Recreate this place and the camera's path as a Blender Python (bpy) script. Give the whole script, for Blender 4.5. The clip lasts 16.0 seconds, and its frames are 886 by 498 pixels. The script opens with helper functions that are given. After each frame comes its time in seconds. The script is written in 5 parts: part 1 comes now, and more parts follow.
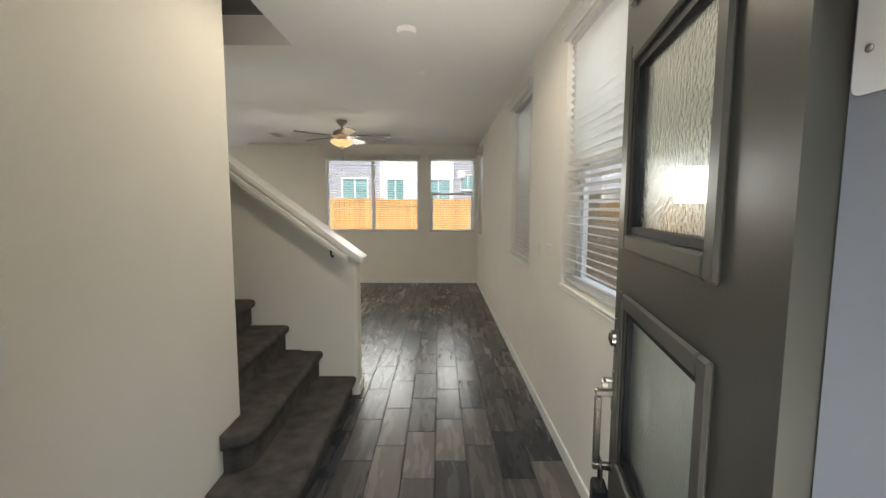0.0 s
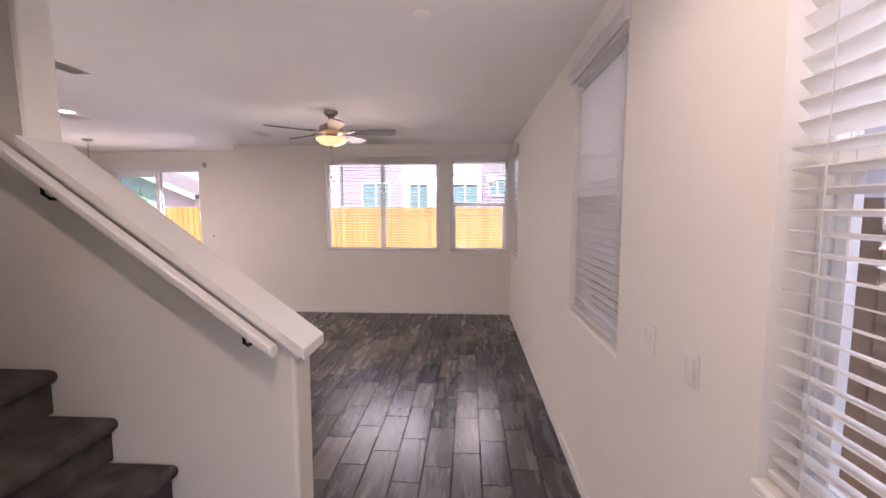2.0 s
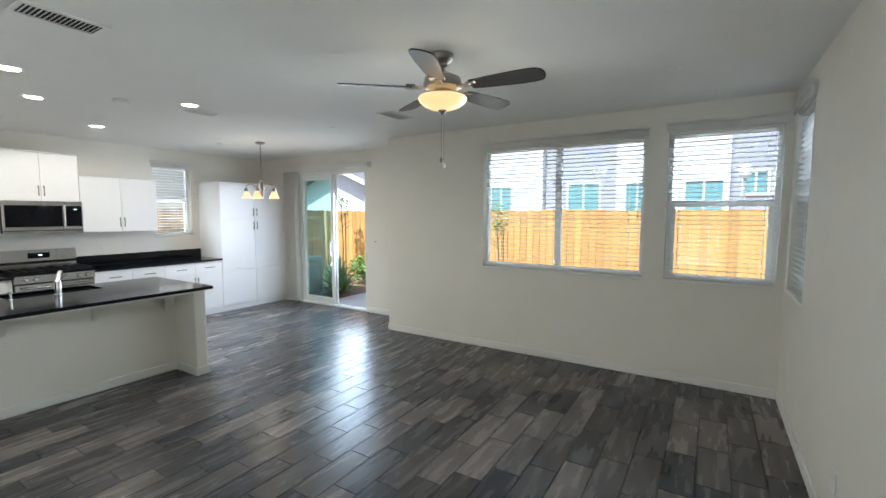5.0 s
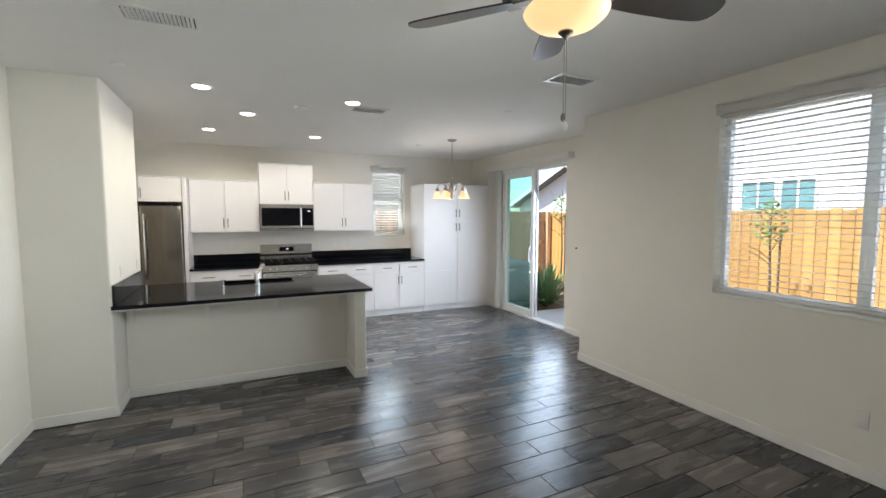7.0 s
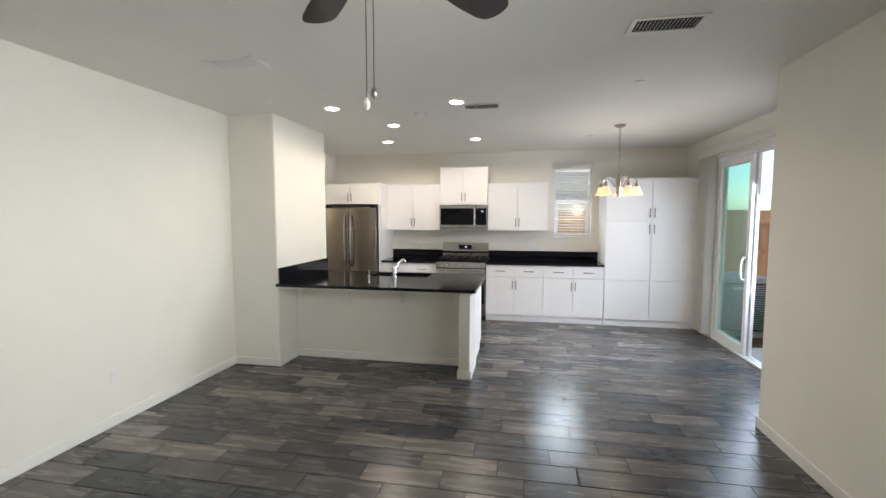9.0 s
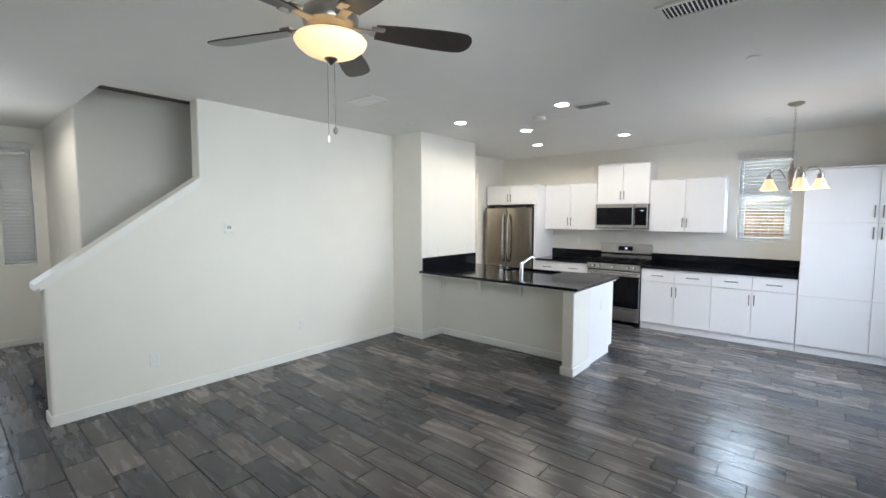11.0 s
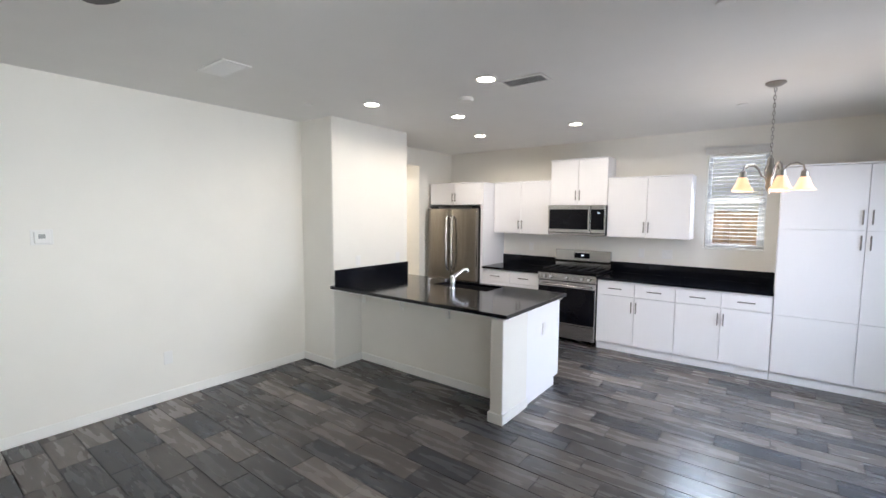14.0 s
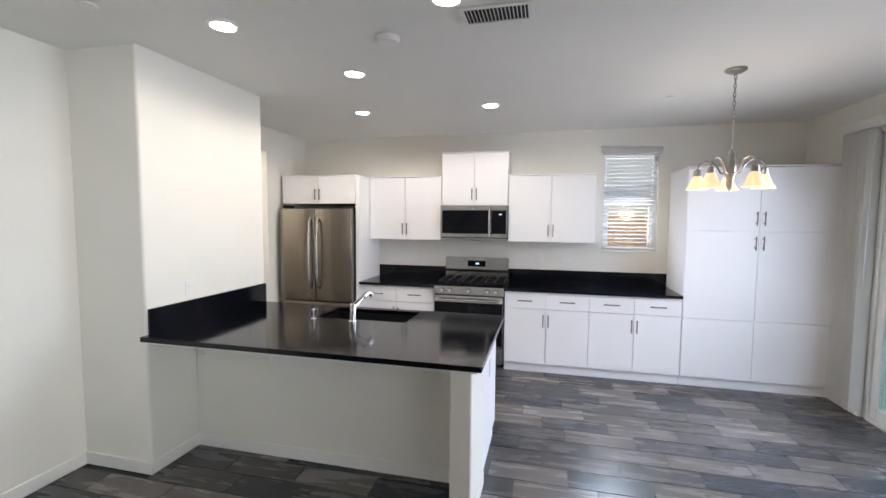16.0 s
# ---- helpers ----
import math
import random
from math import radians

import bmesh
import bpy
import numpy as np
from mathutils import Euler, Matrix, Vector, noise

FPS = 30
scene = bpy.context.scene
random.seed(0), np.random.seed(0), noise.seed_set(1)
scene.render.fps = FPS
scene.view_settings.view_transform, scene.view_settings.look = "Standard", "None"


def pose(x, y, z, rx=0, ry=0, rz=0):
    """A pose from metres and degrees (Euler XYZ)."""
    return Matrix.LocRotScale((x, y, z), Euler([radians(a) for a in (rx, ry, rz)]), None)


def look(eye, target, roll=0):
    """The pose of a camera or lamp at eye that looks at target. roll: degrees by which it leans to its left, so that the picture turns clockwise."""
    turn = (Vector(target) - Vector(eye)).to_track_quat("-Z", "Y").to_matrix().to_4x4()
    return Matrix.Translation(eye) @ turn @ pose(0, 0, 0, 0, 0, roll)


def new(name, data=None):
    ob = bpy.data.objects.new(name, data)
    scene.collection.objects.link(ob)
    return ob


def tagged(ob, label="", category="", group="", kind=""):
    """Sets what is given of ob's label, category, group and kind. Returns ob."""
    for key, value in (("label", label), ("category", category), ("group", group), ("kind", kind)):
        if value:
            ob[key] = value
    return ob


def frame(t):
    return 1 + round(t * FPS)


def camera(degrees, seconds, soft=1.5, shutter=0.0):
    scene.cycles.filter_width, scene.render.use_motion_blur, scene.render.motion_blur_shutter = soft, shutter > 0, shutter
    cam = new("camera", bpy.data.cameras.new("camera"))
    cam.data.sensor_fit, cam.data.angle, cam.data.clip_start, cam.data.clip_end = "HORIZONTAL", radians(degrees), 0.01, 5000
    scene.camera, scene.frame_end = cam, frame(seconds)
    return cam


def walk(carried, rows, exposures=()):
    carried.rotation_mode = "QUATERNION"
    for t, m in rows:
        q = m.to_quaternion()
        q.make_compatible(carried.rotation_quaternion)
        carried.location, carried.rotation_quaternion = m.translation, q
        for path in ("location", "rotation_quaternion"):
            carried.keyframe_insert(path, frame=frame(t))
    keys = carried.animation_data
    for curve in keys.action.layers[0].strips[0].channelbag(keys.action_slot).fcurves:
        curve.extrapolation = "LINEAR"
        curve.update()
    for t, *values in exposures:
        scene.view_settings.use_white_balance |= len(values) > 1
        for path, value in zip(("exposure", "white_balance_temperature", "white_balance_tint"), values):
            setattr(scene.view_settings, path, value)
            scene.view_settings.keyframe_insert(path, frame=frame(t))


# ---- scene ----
cam = camera(91.7, 16.0)
# seconds, x, y, z, yaw, pitch, roll
ROWS = [
    (0.0, 0.449, -0.038, 1.484, -0.49, -5.64, -0.19),
    (0.5, 0.479, 0.361, 1.512, -0.18, -5.66, -0.17),
    (1.0, 0.465, 0.774, 1.551, 0.29, -5.64, -0.16),
    (1.5, 0.464, 1.166, 1.627, 1.35, -5.35, -0.16),
    (2.0, 0.519, 1.555, 1.650, 3.29, -5.27, -0.05),
    (2.5, 0.557, 1.955, 1.656, 6.54, -5.19, 0.10),
    (3.0, 0.558, 2.290, 1.663, 10.19, -5.06, 0.11),
    (5.5, 0.628, 3.891, 1.627, 38.96, -4.65, -0.10),
    (6.0, 0.531, 4.192, 1.637, 46.79, -4.55, -0.12),
    (6.5, 0.499, 4.507, 1.606, 55.39, -4.37, -0.08),
    (7.0, 0.440, 4.867, 1.600, 64.73, -4.34, 0.00),
    (7.5, 0.414, 5.238, 1.618, 73.89, -4.43, -0.02),
    (8.0, 0.413, 5.658, 1.607, 82.81, -4.45, 0.02),
    (8.5, 0.385, 6.058, 1.597, 91.65, -4.40, 0.04),
    (9.0, 0.389, 6.476, 1.606, 100.67, -4.41, -0.05),
    (9.5, 0.374, 6.913, 1.616, 110.12, -4.52, -0.13),
    (10.0, 0.341, 7.264, 1.595, 118.75, -4.35, -0.14),
    (12.5, 0.105, 7.840, 1.607, 135.60, -4.89, 0.01),
    (13.0, -0.204, 7.810, 1.632, 133.93, -4.79, -0.07),
    (13.5, -0.524, 7.748, 1.655, 131.07, -4.86, -0.17),
    (14.0, -0.824, 7.576, 1.665, 127.34, -4.78, -0.35),
    (14.5, -1.074, 7.313, 1.687, 122.91, -4.88, -0.51),
    (15.0, -1.312, 7.004, 1.695, 117.53, -4.92, -0.70),
    (15.5, -1.473, 6.666, 1.662, 110.95, -4.45, -0.66),
    (16.0, -1.583, 6.326, 1.631, 103.51, -4.08, -0.43),
]
# seconds, stops, kelvin, tint: the phone's own exposure and white balance drift
EXPOSURES = [(0.0, 0.94, 6700, 8), (0.5, 1.12, 6200, 9), (1.0, 1.22, 6300, 20), (1.5, 1.26, 6450, 33), (2.0, 1.30, 6550, 36), (2.5, 1.26, 6500, 28), (3.1, 1.20, 6100, 11), (5.4, 1.06, 5700, 3), (6.5, 1.00, 5900, 6), (7.5, 1.00, 6050, 7), (9.0, 1.04, 6200, 8), (10.2, 1.08, 5800, 6), (12.5, 1.05, 5650, 8), (14.0, 1.10, 5850, 11), (16.0, 1.06, 5800, 11)]
walk(cam, [(t, pose(x, y, z, 90 + p, r, w)) for t, x, y, z, w, p, r in ROWS], EXPOSURES)

# ---- world and sun ----
world = bpy.data.worlds.new("sky")
scene.world = world
world.use_nodes = True
SUN_EL, SUN_AZ = radians(60), radians(186)     # azimuth clockwise from +y
wn = world.node_tree.nodes
sky = wn.new("ShaderNodeTexSky")
sky.sky_type, sky.sun_disc = "NISHITA", False
sky.sun_elevation, sky.sun_rotation = SUN_EL, SUN_AZ
world.node_tree.links.new(sky.outputs[0], wn["Background"].inputs[0])
wn["Background"].inputs[1].default_value = 0.15
sun = new("sun", bpy.data.lights.new("sun", "SUN"))
sun.data.energy, sun.data.angle, sun.data.color = 5.0, radians(0.5), (1.0, 0.95, 0.87)
sd = Vector((math.sin(SUN_AZ) * math.cos(SUN_EL), math.cos(SUN_AZ) * math.cos(SUN_EL), math.sin(SUN_EL)))
sun.matrix_world = look(sd * 30, (0, 0, 0))

# main measures of the house
XE, YN, XJ, YN2, XW, ZC = 1.19, 8.25, -3.165, 8.90, -6.79, 2.65
YS, YF, T = 3.41, 0.385, 0.15
PX, PXW, PY = -3.70, -4.86, 3.935     # pier beside the island
XO = -1.29           # edge of the opening above the half wall
TOP = 0.866          # underside of the worktops
XR = -0.185          # free end of the half wall by the stairs
XL, YL = -0.62, 2.20  # corner of the entry's closed wall


# ---- large lights: sky light standing in the openings ----
def sky_lamp(at, rz, w, h, power, down, spread, color=(0.80, 0.90, 1.0)):
    """Sky light that falls into the room through an opening; rz is the way it faces, 0 being +y."""
    d = bpy.data.lights.new("window_light", "AREA")
    d.shape, d.size, d.size_y, d.energy, d.color, d.spread = "RECTANGLE", w, h, power, color, radians(spread)
    o = new("window_light", d)
    o.matrix_world = pose(*at, 90 - down, 0, rz)


sky_lamp((-0.82, YN - 0.20, 1.85), 163, 1.5, 0.6, 8, 8, 80, (0.95, 0.96, 0.92))
sky_lamp((0.66, YN - 0.20, 1.85), 155, 0.6, 0.6, 2.6, 8, 76, (0.95, 0.96, 0.92))
# lamps added outside, above the windows, to brighten the blind slats
sky_lamp((-0.82, YN + 0.35, 2.75), 180, 1.5, 0.4, 6, 62, 56)
sky_lamp((0.66, YN + 0.35, 2.75), 180, 0.6, 0.4, 3, 62, 56)
sky_lamp((XW - 0.40, 7.08, 2.95), -90, 0.6, 0.4, 5, 62, 56)
for wy, watts in ((2.05, 4.5), (4.0, 1.6), (7.6, 3.5)):
    sky_lamp((XE + 0.75, wy, 2.75), 90, 0.9, 0.6, watts, 46, 84)
sky_lamp((-4.55, YN2 + 0.08, 1.45), 208, 0.7, 1.9, 8, 18, 120, (0.78, 0.87, 1.0))
sky_lamp((-4.60, YN2 + 0.06, 1.5), 150, 0.7, 1.4, 9, 20, 116, (0.82, 0.88, 1.0))
sky_lamp((-4.65, YN2 + 0.05, 1.5), 180, 0.8, 1.4, 7, 48, 96)
sky_lamp((XW + 0.20, 7.08, 1.9), -90, 0.5, 0.4, 3.5, 48, 96)
sky_lamp((0.45, 0.30, 1.6), 0, 0.8, 1.2, 3.5, 48, 96)
# added lamps stand in for light the ground outside throws up through the openings
BOUNCE = (1.0, 0.95, 0.90)
sky_lamp((-0.82, YN + 0.55, 0.75), 180, 1.6, 0.5, 5, -48, 84, BOUNCE)
sky_lamp((0.69, YN + 0.55, 0.75), 180, 0.8, 0.5, 3, -48, 84, BOUNCE)
sky_lamp((XW - 0.55, 7.23, 1.0), -90, 0.6, 0.5, 7, -46, 84, BOUNCE)
sky_lamp((-4.65, YN2 + 0.05, 0.7), 180, 0.8, 0.8, 4.5, -25, 120, (1.0, 0.92, 0.90))
sky_lamp((0.45, 0.30, 0.8), 0, 0.8, 0.8, 3, -40, 60, BOUNCE)


# ---- materials ----
def mat(name, base, rough=0.5, metal=0.0, vary=0.06, scale=3.0, fine=60.0, bump=0.05, random_amt=0.0, coat=0.0, spec=0.5, emit=None, power=0.0, stretch=(1, 1, 1), island=False):
    m = bpy.data.materials.new(name)
    m.use_nodes = True
    nt = m.node_tree
    N, L = nt.nodes, nt.links
    b = N["Principled BSDF"]
    b.inputs["Roughness"].default_value = rough
    b.inputs["Metallic"].default_value = metal
    b.inputs["Coat Weight"].default_value = coat
    b.inputs["Specular IOR Level"].default_value = spec
    tc = N.new("ShaderNodeTexCoord")
    mp = N.new("ShaderNodeMapping")
    mp.inputs["Scale"].default_value = stretch
    L.new(tc.outputs["Object"], mp.inputs[0])
    n1 = N.new("ShaderNodeTexNoise")
    n1.inputs["Scale"].default_value, n1.inputs["Detail"].default_value = scale, 4
    n2 = N.new("ShaderNodeTexNoise")
    n2.inputs["Scale"].default_value, n2.inputs["Detail"].default_value = fine, 3
    L.new(mp.outputs[0], n1.inputs[0])
    L.new(mp.outputs[0], n2.inputs[0])
    add = N.new("ShaderNodeMath")
    add.operation = "MULTIPLY_ADD"
    add.inputs[1].default_value = 0.35
    L.new(n2.outputs[0], add.inputs[0])
    L.new(n1.outputs[0], add.inputs[2])
    ramp = N.new("ShaderNodeMapRange")
    ramp.inputs[1].default_value, ramp.inputs[2].default_value = 0.35, 1.0
    ramp.inputs[3].default_value, ramp.inputs[4].default_value = 1 - vary * 1.6, 1 + vary * 1.6
    L.new(add.outputs[0], ramp.inputs[0])
    val = ramp.outputs[0]
    if random_amt:
        oi = N.new("ShaderNodeNewGeometry" if island else "ShaderNodeObjectInfo")
        r2 = N.new("ShaderNodeMapRange")
        r2.inputs[3].default_value, r2.inputs[4].default_value = 1 - random_amt, 1 + random_amt
        L.new(oi.outputs["Random Per Island" if island else "Random"], r2.inputs[0])
        mu = N.new("ShaderNodeMath")
        mu.operation = "MULTIPLY"
        L.new(val, mu.inputs[0])
        L.new(r2.outputs[0], mu.inputs[1])
        val = mu.outputs[0]
    vm = N.new("ShaderNodeVectorMath")
    vm.operation = "SCALE"
    vm.inputs[0].default_value = base[:3]
    L.new(val, vm.inputs["Scale"])
    L.new(vm.outputs[0], b.inputs["Base Color"])
    if bump:
        bp = N.new("ShaderNodeBump")
        bp.inputs["Strength"].default_value, bp.inputs["Distance"].default_value = bump, 0.004
        L.new(n2.outputs[0], bp.inputs["Height"])
        L.new(bp.outputs[0], b.inputs["Normal"])
    if emit:
        b.inputs["Emission Color"].default_value = (*emit, 1)
        b.inputs["Emission Strength"].default_value = power
    return m


def glass(name, color=(0.95, 1.0, 0.98), rough=0.0, rain=0.0):
    m = bpy.data.materials.new(name)
    m.use_nodes = True
    nt = m.node_tree
    N, L = nt.nodes, nt.links
    b = N["Principled BSDF"]
    b.inputs["Base Color"].default_value = (*color, 1)
    b.inputs["Roughness"].default_value = rough
    b.inputs["Transmission Weight"].default_value = 1
    b.inputs["IOR"].default_value = 1.45
    if rain:
        b.inputs["Coat Weight"].default_value, b.inputs["Coat Roughness"].default_value = 0.8, 0.03
        v = N.new("ShaderNodeTexVoronoi")
        v.inputs["Scale"].default_value = 85
        tc = N.new("ShaderNodeTexCoord")
        L.new(tc.outputs["Object"], v.inputs[0])
        bp = N.new("ShaderNodeBump")
        bp.inputs["Strength"].default_value, bp.inputs["Distance"].default_value = rain, 0.006
        L.new(v.outputs[0], bp.inputs["Height"])
        L.new(bp.outputs[0], b.inputs["Normal"])
    return m


M_WALL = mat("wall_paint", (0.81, 0.785, 0.72), 0.75, vary=0.015, fine=180, bump=0.12)
M_CEIL = mat("ceiling_paint", (0.80, 0.79, 0.76), 0.85, vary=0.012, fine=150, bump=0.15)
M_TRIM = mat("white_trim", (0.83, 0.82, 0.78), 0.4, vary=0.015, bump=0.02)
M_GROUT = mat("dark_grout", (0.022, 0.022, 0.025), 0.9, vary=0.15)
M_CAB = mat("white_cabinet", (0.84, 0.83, 0.84), 0.38, vary=0.01, scale=1.5, fine=40, bump=0.02, stretch=(1, 1, 0.15))
M_BLACK = mat("black_granite", (0.003, 0.0035, 0.006), 0.10, spec=0.3, vary=0.5, scale=40, fine=300, bump=0.0)
M_STEEL = mat("stainless_steel", (0.52, 0.51, 0.50), 0.25, 1.0, vary=0.08, scale=4, fine=90, bump=0.02, stretch=(1, 1, 12))
M_DSTEEL = mat("dark_stainless", (0.25, 0.23, 0.20), 0.24, 1.0, vary=0.08, scale=3, fine=70, bump=0.02, stretch=(1, 12, 1))
M_NICKEL = mat("brushed_nickel", (0.34, 0.32, 0.29), 0.30, 1.0, vary=0.05)
M_PULL = mat("satin_pull", (0.20, 0.19, 0.18), 0.34, 1.0, vary=0.05)
M_CHROME = mat("chrome", (0.75, 0.75, 0.76), 0.08, 1.0, vary=0.02, bump=0)
M_DARK = mat("black_gloss", (0.005, 0.005, 0.007), 0.07, spec=0.2, vary=0.1, bump=0)
M_BLACKP = mat("black_plastic", (0.010, 0.010, 0.012), 0.5, spec=0.25, vary=0.1)
M_SLAT = mat("blind_slat", (0.80, 0.79, 0.77), 0.45, vary=0.02, scale=6, bump=0.02)
# thin vinyl lets some daylight through
nt = M_SLAT.node_tree
mix, tl = nt.nodes.new("ShaderNodeMixShader"), nt.nodes.new("ShaderNodeBsdfTranslucent")
mix.inputs[0].default_value = 0.42
tl.inputs[0].default_value = (0.88, 0.87, 0.84, 1)
nt.links.new(nt.nodes["Principled BSDF"].outputs[0], mix.inputs[1])
nt.links.new(tl.outputs[0], mix.inputs[2])
nt.links.new(mix.outputs[0], nt.nodes["Material Output"].inputs[0])
M_VINYL = mat("white_vinyl", (0.80, 0.82, 0.83), 0.35, vary=0.01, bump=0.01)
M_CARPET = mat("grey_brown_carpet", (0.072, 0.064, 0.057), 0.98, vary=0.42, scale=10, fine=260, bump=0.9)
M_DOOR = mat("olive_grey_door_paint", (0.056, 0.054, 0.044), 0.33, vary=0.05, scale=4, fine=120, bump=0.03)
M_GLASS = glass("clear_glass", (0.97, 1.0, 0.99))
M_TINT = glass("green_tinted_glass", (0.72, 0.93, 0.87))
M_RAIN = glass("rain_glass", (0.80, 0.88, 0.80), 0.20, 0.15)
M_FROST = glass("frosted_glass", (0.75, 0.84, 0.78), 0.45, 0.2)
M_BLADE = mat("dark_wood_blade", (0.026, 0.021, 0.020), 0.38, coat=0.12, vary=0.2, scale=8, fine=80, stretch=(1, 8, 1))
M_BOWL = mat("amber_glass_bowl", (0.9, 0.75, 0.5), 0.4, vary=0.05, emit=(1.0, 0.60, 0.24), power=0.50)
M_SHADE = mat("alabaster_shade", (0.9, 0.75, 0.55), 0.4, vary=0.05, emit=(1.0, 0.52, 0.20), power=0.42)
M_CAN = mat("lit_downlight", (0.9, 0.85, 0.8), 0.5, vary=0.0, bump=0, emit=(1.0, 0.86, 0.66), power=14)
M_FENCE = mat("cedar_fence", (0.58, 0.32, 0.10), 0.8, vary=0.20, scale=2.5, fine=60, bump=0.3, random_amt=0.18, stretch=(4, 4, 0.4))
M_CONC = mat("concrete", (0.58, 0.57, 0.55), 0.85, vary=0.08, scale=1.5, fine=70, bump=0.15)
M_SOIL = mat("bark_mulch", (0.20, 0.14, 0.09), 0.95, vary=0.4, scale=12, fine=120, bump=0.8)
M_STUCCO = mat("white_stucco", (0.74, 0.74, 0.76), 0.9, vary=0.04, scale=2, fine=120, bump=0.3)
# lilac-grey stucco, darkened further to put facade shade into the colour
M_STUCCO2 = mat("shade_grey_stucco", (0.34, 0.34, 0.40), 0.9, vary=0.05, scale=2, fine=120, bump=0.3)
M_CREAM = mat("cream_siding", (0.78, 0.74, 0.60), 0.8, vary=0.04, bump=0.2)
M_TEAL = mat("teal_window_glass", (0.16, 0.32, 0.34), 0.12, vary=0.1, bump=0)
M_ROOF = mat("grey_roof", (0.16, 0.15, 0.15), 0.9, vary=0.2, scale=6)
M_LEAF = mat("green_leaf", (0.12, 0.22, 0.04), 0.6, vary=0.35, scale=9, bump=0.1)
M_AGAVE = mat("blue_green_blade", (0.20, 0.32, 0.13), 0.55, vary=0.25, scale=7, bump=0.05)
M_BARK = mat("bark", (0.16, 0.11, 0.07), 0.9, vary=0.25, scale=20, bump=0.4)
M_ACGREY = mat("grey_enamel", (0.42, 0.42, 0.43), 0.45, vary=0.08)
M_OCHRE = mat("ochre_door", (0.55, 0.32, 0.05), 0.5, vary=0.08)
M_PLATE = mat("white_plastic", (0.80, 0.79, 0.76), 0.35, vary=0.01, bump=0)


def tile_mat(name, island):
    """Wood-look porcelain: each plank has its own tone, streaks and faint grain along y."""
    m = bpy.data.materials.new(name)
    m.use_nodes = True
    nt = m.node_tree
    N, L = nt.nodes, nt.links
    b = N["Principled BSDF"]
    b.inputs["Specular IOR Level"].default_value = 0.45
    oi = N.new("ShaderNodeNewGeometry" if island else "ShaderNodeObjectInfo")
    rnd = oi.outputs["Random Per Island" if island else "Random"]
    tone = N.new("ShaderNodeValToRGB")
    el = tone.color_ramp.elements
    el[0].position, el[0].color = 0.0, (0.026, 0.029, 0.036, 1)
    el[1].position, el[1].color = 1.0, (0.170, 0.150, 0.138, 1)
    for p, c in ((0.22, (0.050, 0.048, 0.050, 1)), (0.55, (0.071, 0.064, 0.060, 1)), (0.80, (0.102, 0.090, 0.083, 1))):
        e = el.new(p)
        e.color = c
    L.new(rnd, tone.inputs[0])
    tc = N.new("ShaderNodeTexCoord")
    off = N.new("ShaderNodeVectorMath")
    off.operation = "SCALE"
    off.inputs[0].default_value = (37.0, 91.0, 13.0)
    L.new(rnd, off.inputs["Scale"])
    add = N.new("ShaderNodeVectorMath")
    L.new(tc.outputs["Object"], add.inputs[0])
    L.new(off.outputs[0], add.inputs[1])
    def noise_tex(stretch, scale, detail):
        mp = N.new("ShaderNodeMapping")
        mp.inputs["Scale"].default_value = stretch
        n = N.new("ShaderNodeTexNoise")
        n.inputs["Scale"].default_value, n.inputs["Detail"].default_value = scale, detail
        L.new(add.outputs[0], mp.inputs[0])
        L.new(mp.outputs[0], n.inputs[0])
        return n.outputs[0]
    streak = noise_tex((5.0, 0.7, 1.0), 3.2, 5)
    grain = noise_tex((9.0, 0.5, 1.0), 22.0, 4)
    r1 = N.new("ShaderNodeMapRange")
    r1.inputs[1].default_value, r1.inputs[2].default_value, r1.inputs[3].default_value, r1.inputs[4].default_value = 0.34, 0.68, 0.80, 1.28
    L.new(streak, r1.inputs[0])
    r2 = N.new("ShaderNodeMapRange")
    r2.inputs[1].default_value, r2.inputs[2].default_value, r2.inputs[3].default_value, r2.inputs[4].default_value = 0.3, 0.7, 0.92, 1.08
    L.new(grain, r2.inputs[0])
    mu = N.new("ShaderNodeMath")
    mu.operation = "MULTIPLY"
    L.new(r1.outputs[0], mu.inputs[0])
    L.new(r2.outputs[0], mu.inputs[1])
    col = N.new("ShaderNodeVectorMath")
    col.operation = "SCALE"
    L.new(tone.outputs[0], col.inputs[0])
    L.new(mu.outputs[0], col.inputs["Scale"])
    L.new(col.outputs[0], b.inputs["Base Color"])
    r3 = N.new("ShaderNodeMapRange")
    r3.inputs[3].default_value, r3.inputs[4].default_value = 0.23, 0.31
    L.new(streak, r3.inputs[0])
    L.new(r3.outputs[0], b.inputs["Roughness"])
    bp = N.new("ShaderNodeBump")
    bp.inputs["Strength"].default_value, bp.inputs["Distance"].default_value = 0.07, 0.003
    L.new(grain, bp.inputs["Height"])
    L.new(bp.outputs[0], b.inputs["Normal"])
    return m


M_TILE = tile_mat("wood_look_tile", False)
M_TILE2 = tile_mat("wood_look_tile_field", True)
# grey here stands in for shade on the door frame
M_JAMB = mat("shaded_jamb_grey", (0.26, 0.27, 0.30), 0.45, vary=0.04)
# cedar copy with a lighter base, making up for sun that misses these boards
M_FENCE3 = mat("lightened_fence", (0.56, 0.38, 0.22), 0.85, vary=0.22, scale=2.5, fine=60, bump=0.3, random_amt=0.15, stretch=(4, 4, 0.4))
# weathered grey-brown cedar, darkened so the colour carries the side yard's shade
M_FENCE2 = mat("weathered_shaded_fence", (0.20, 0.145, 0.095), 0.85, vary=0.22, scale=2.5, fine=60, bump=0.3, random_amt=0.15, stretch=(4, 4, 0.4))


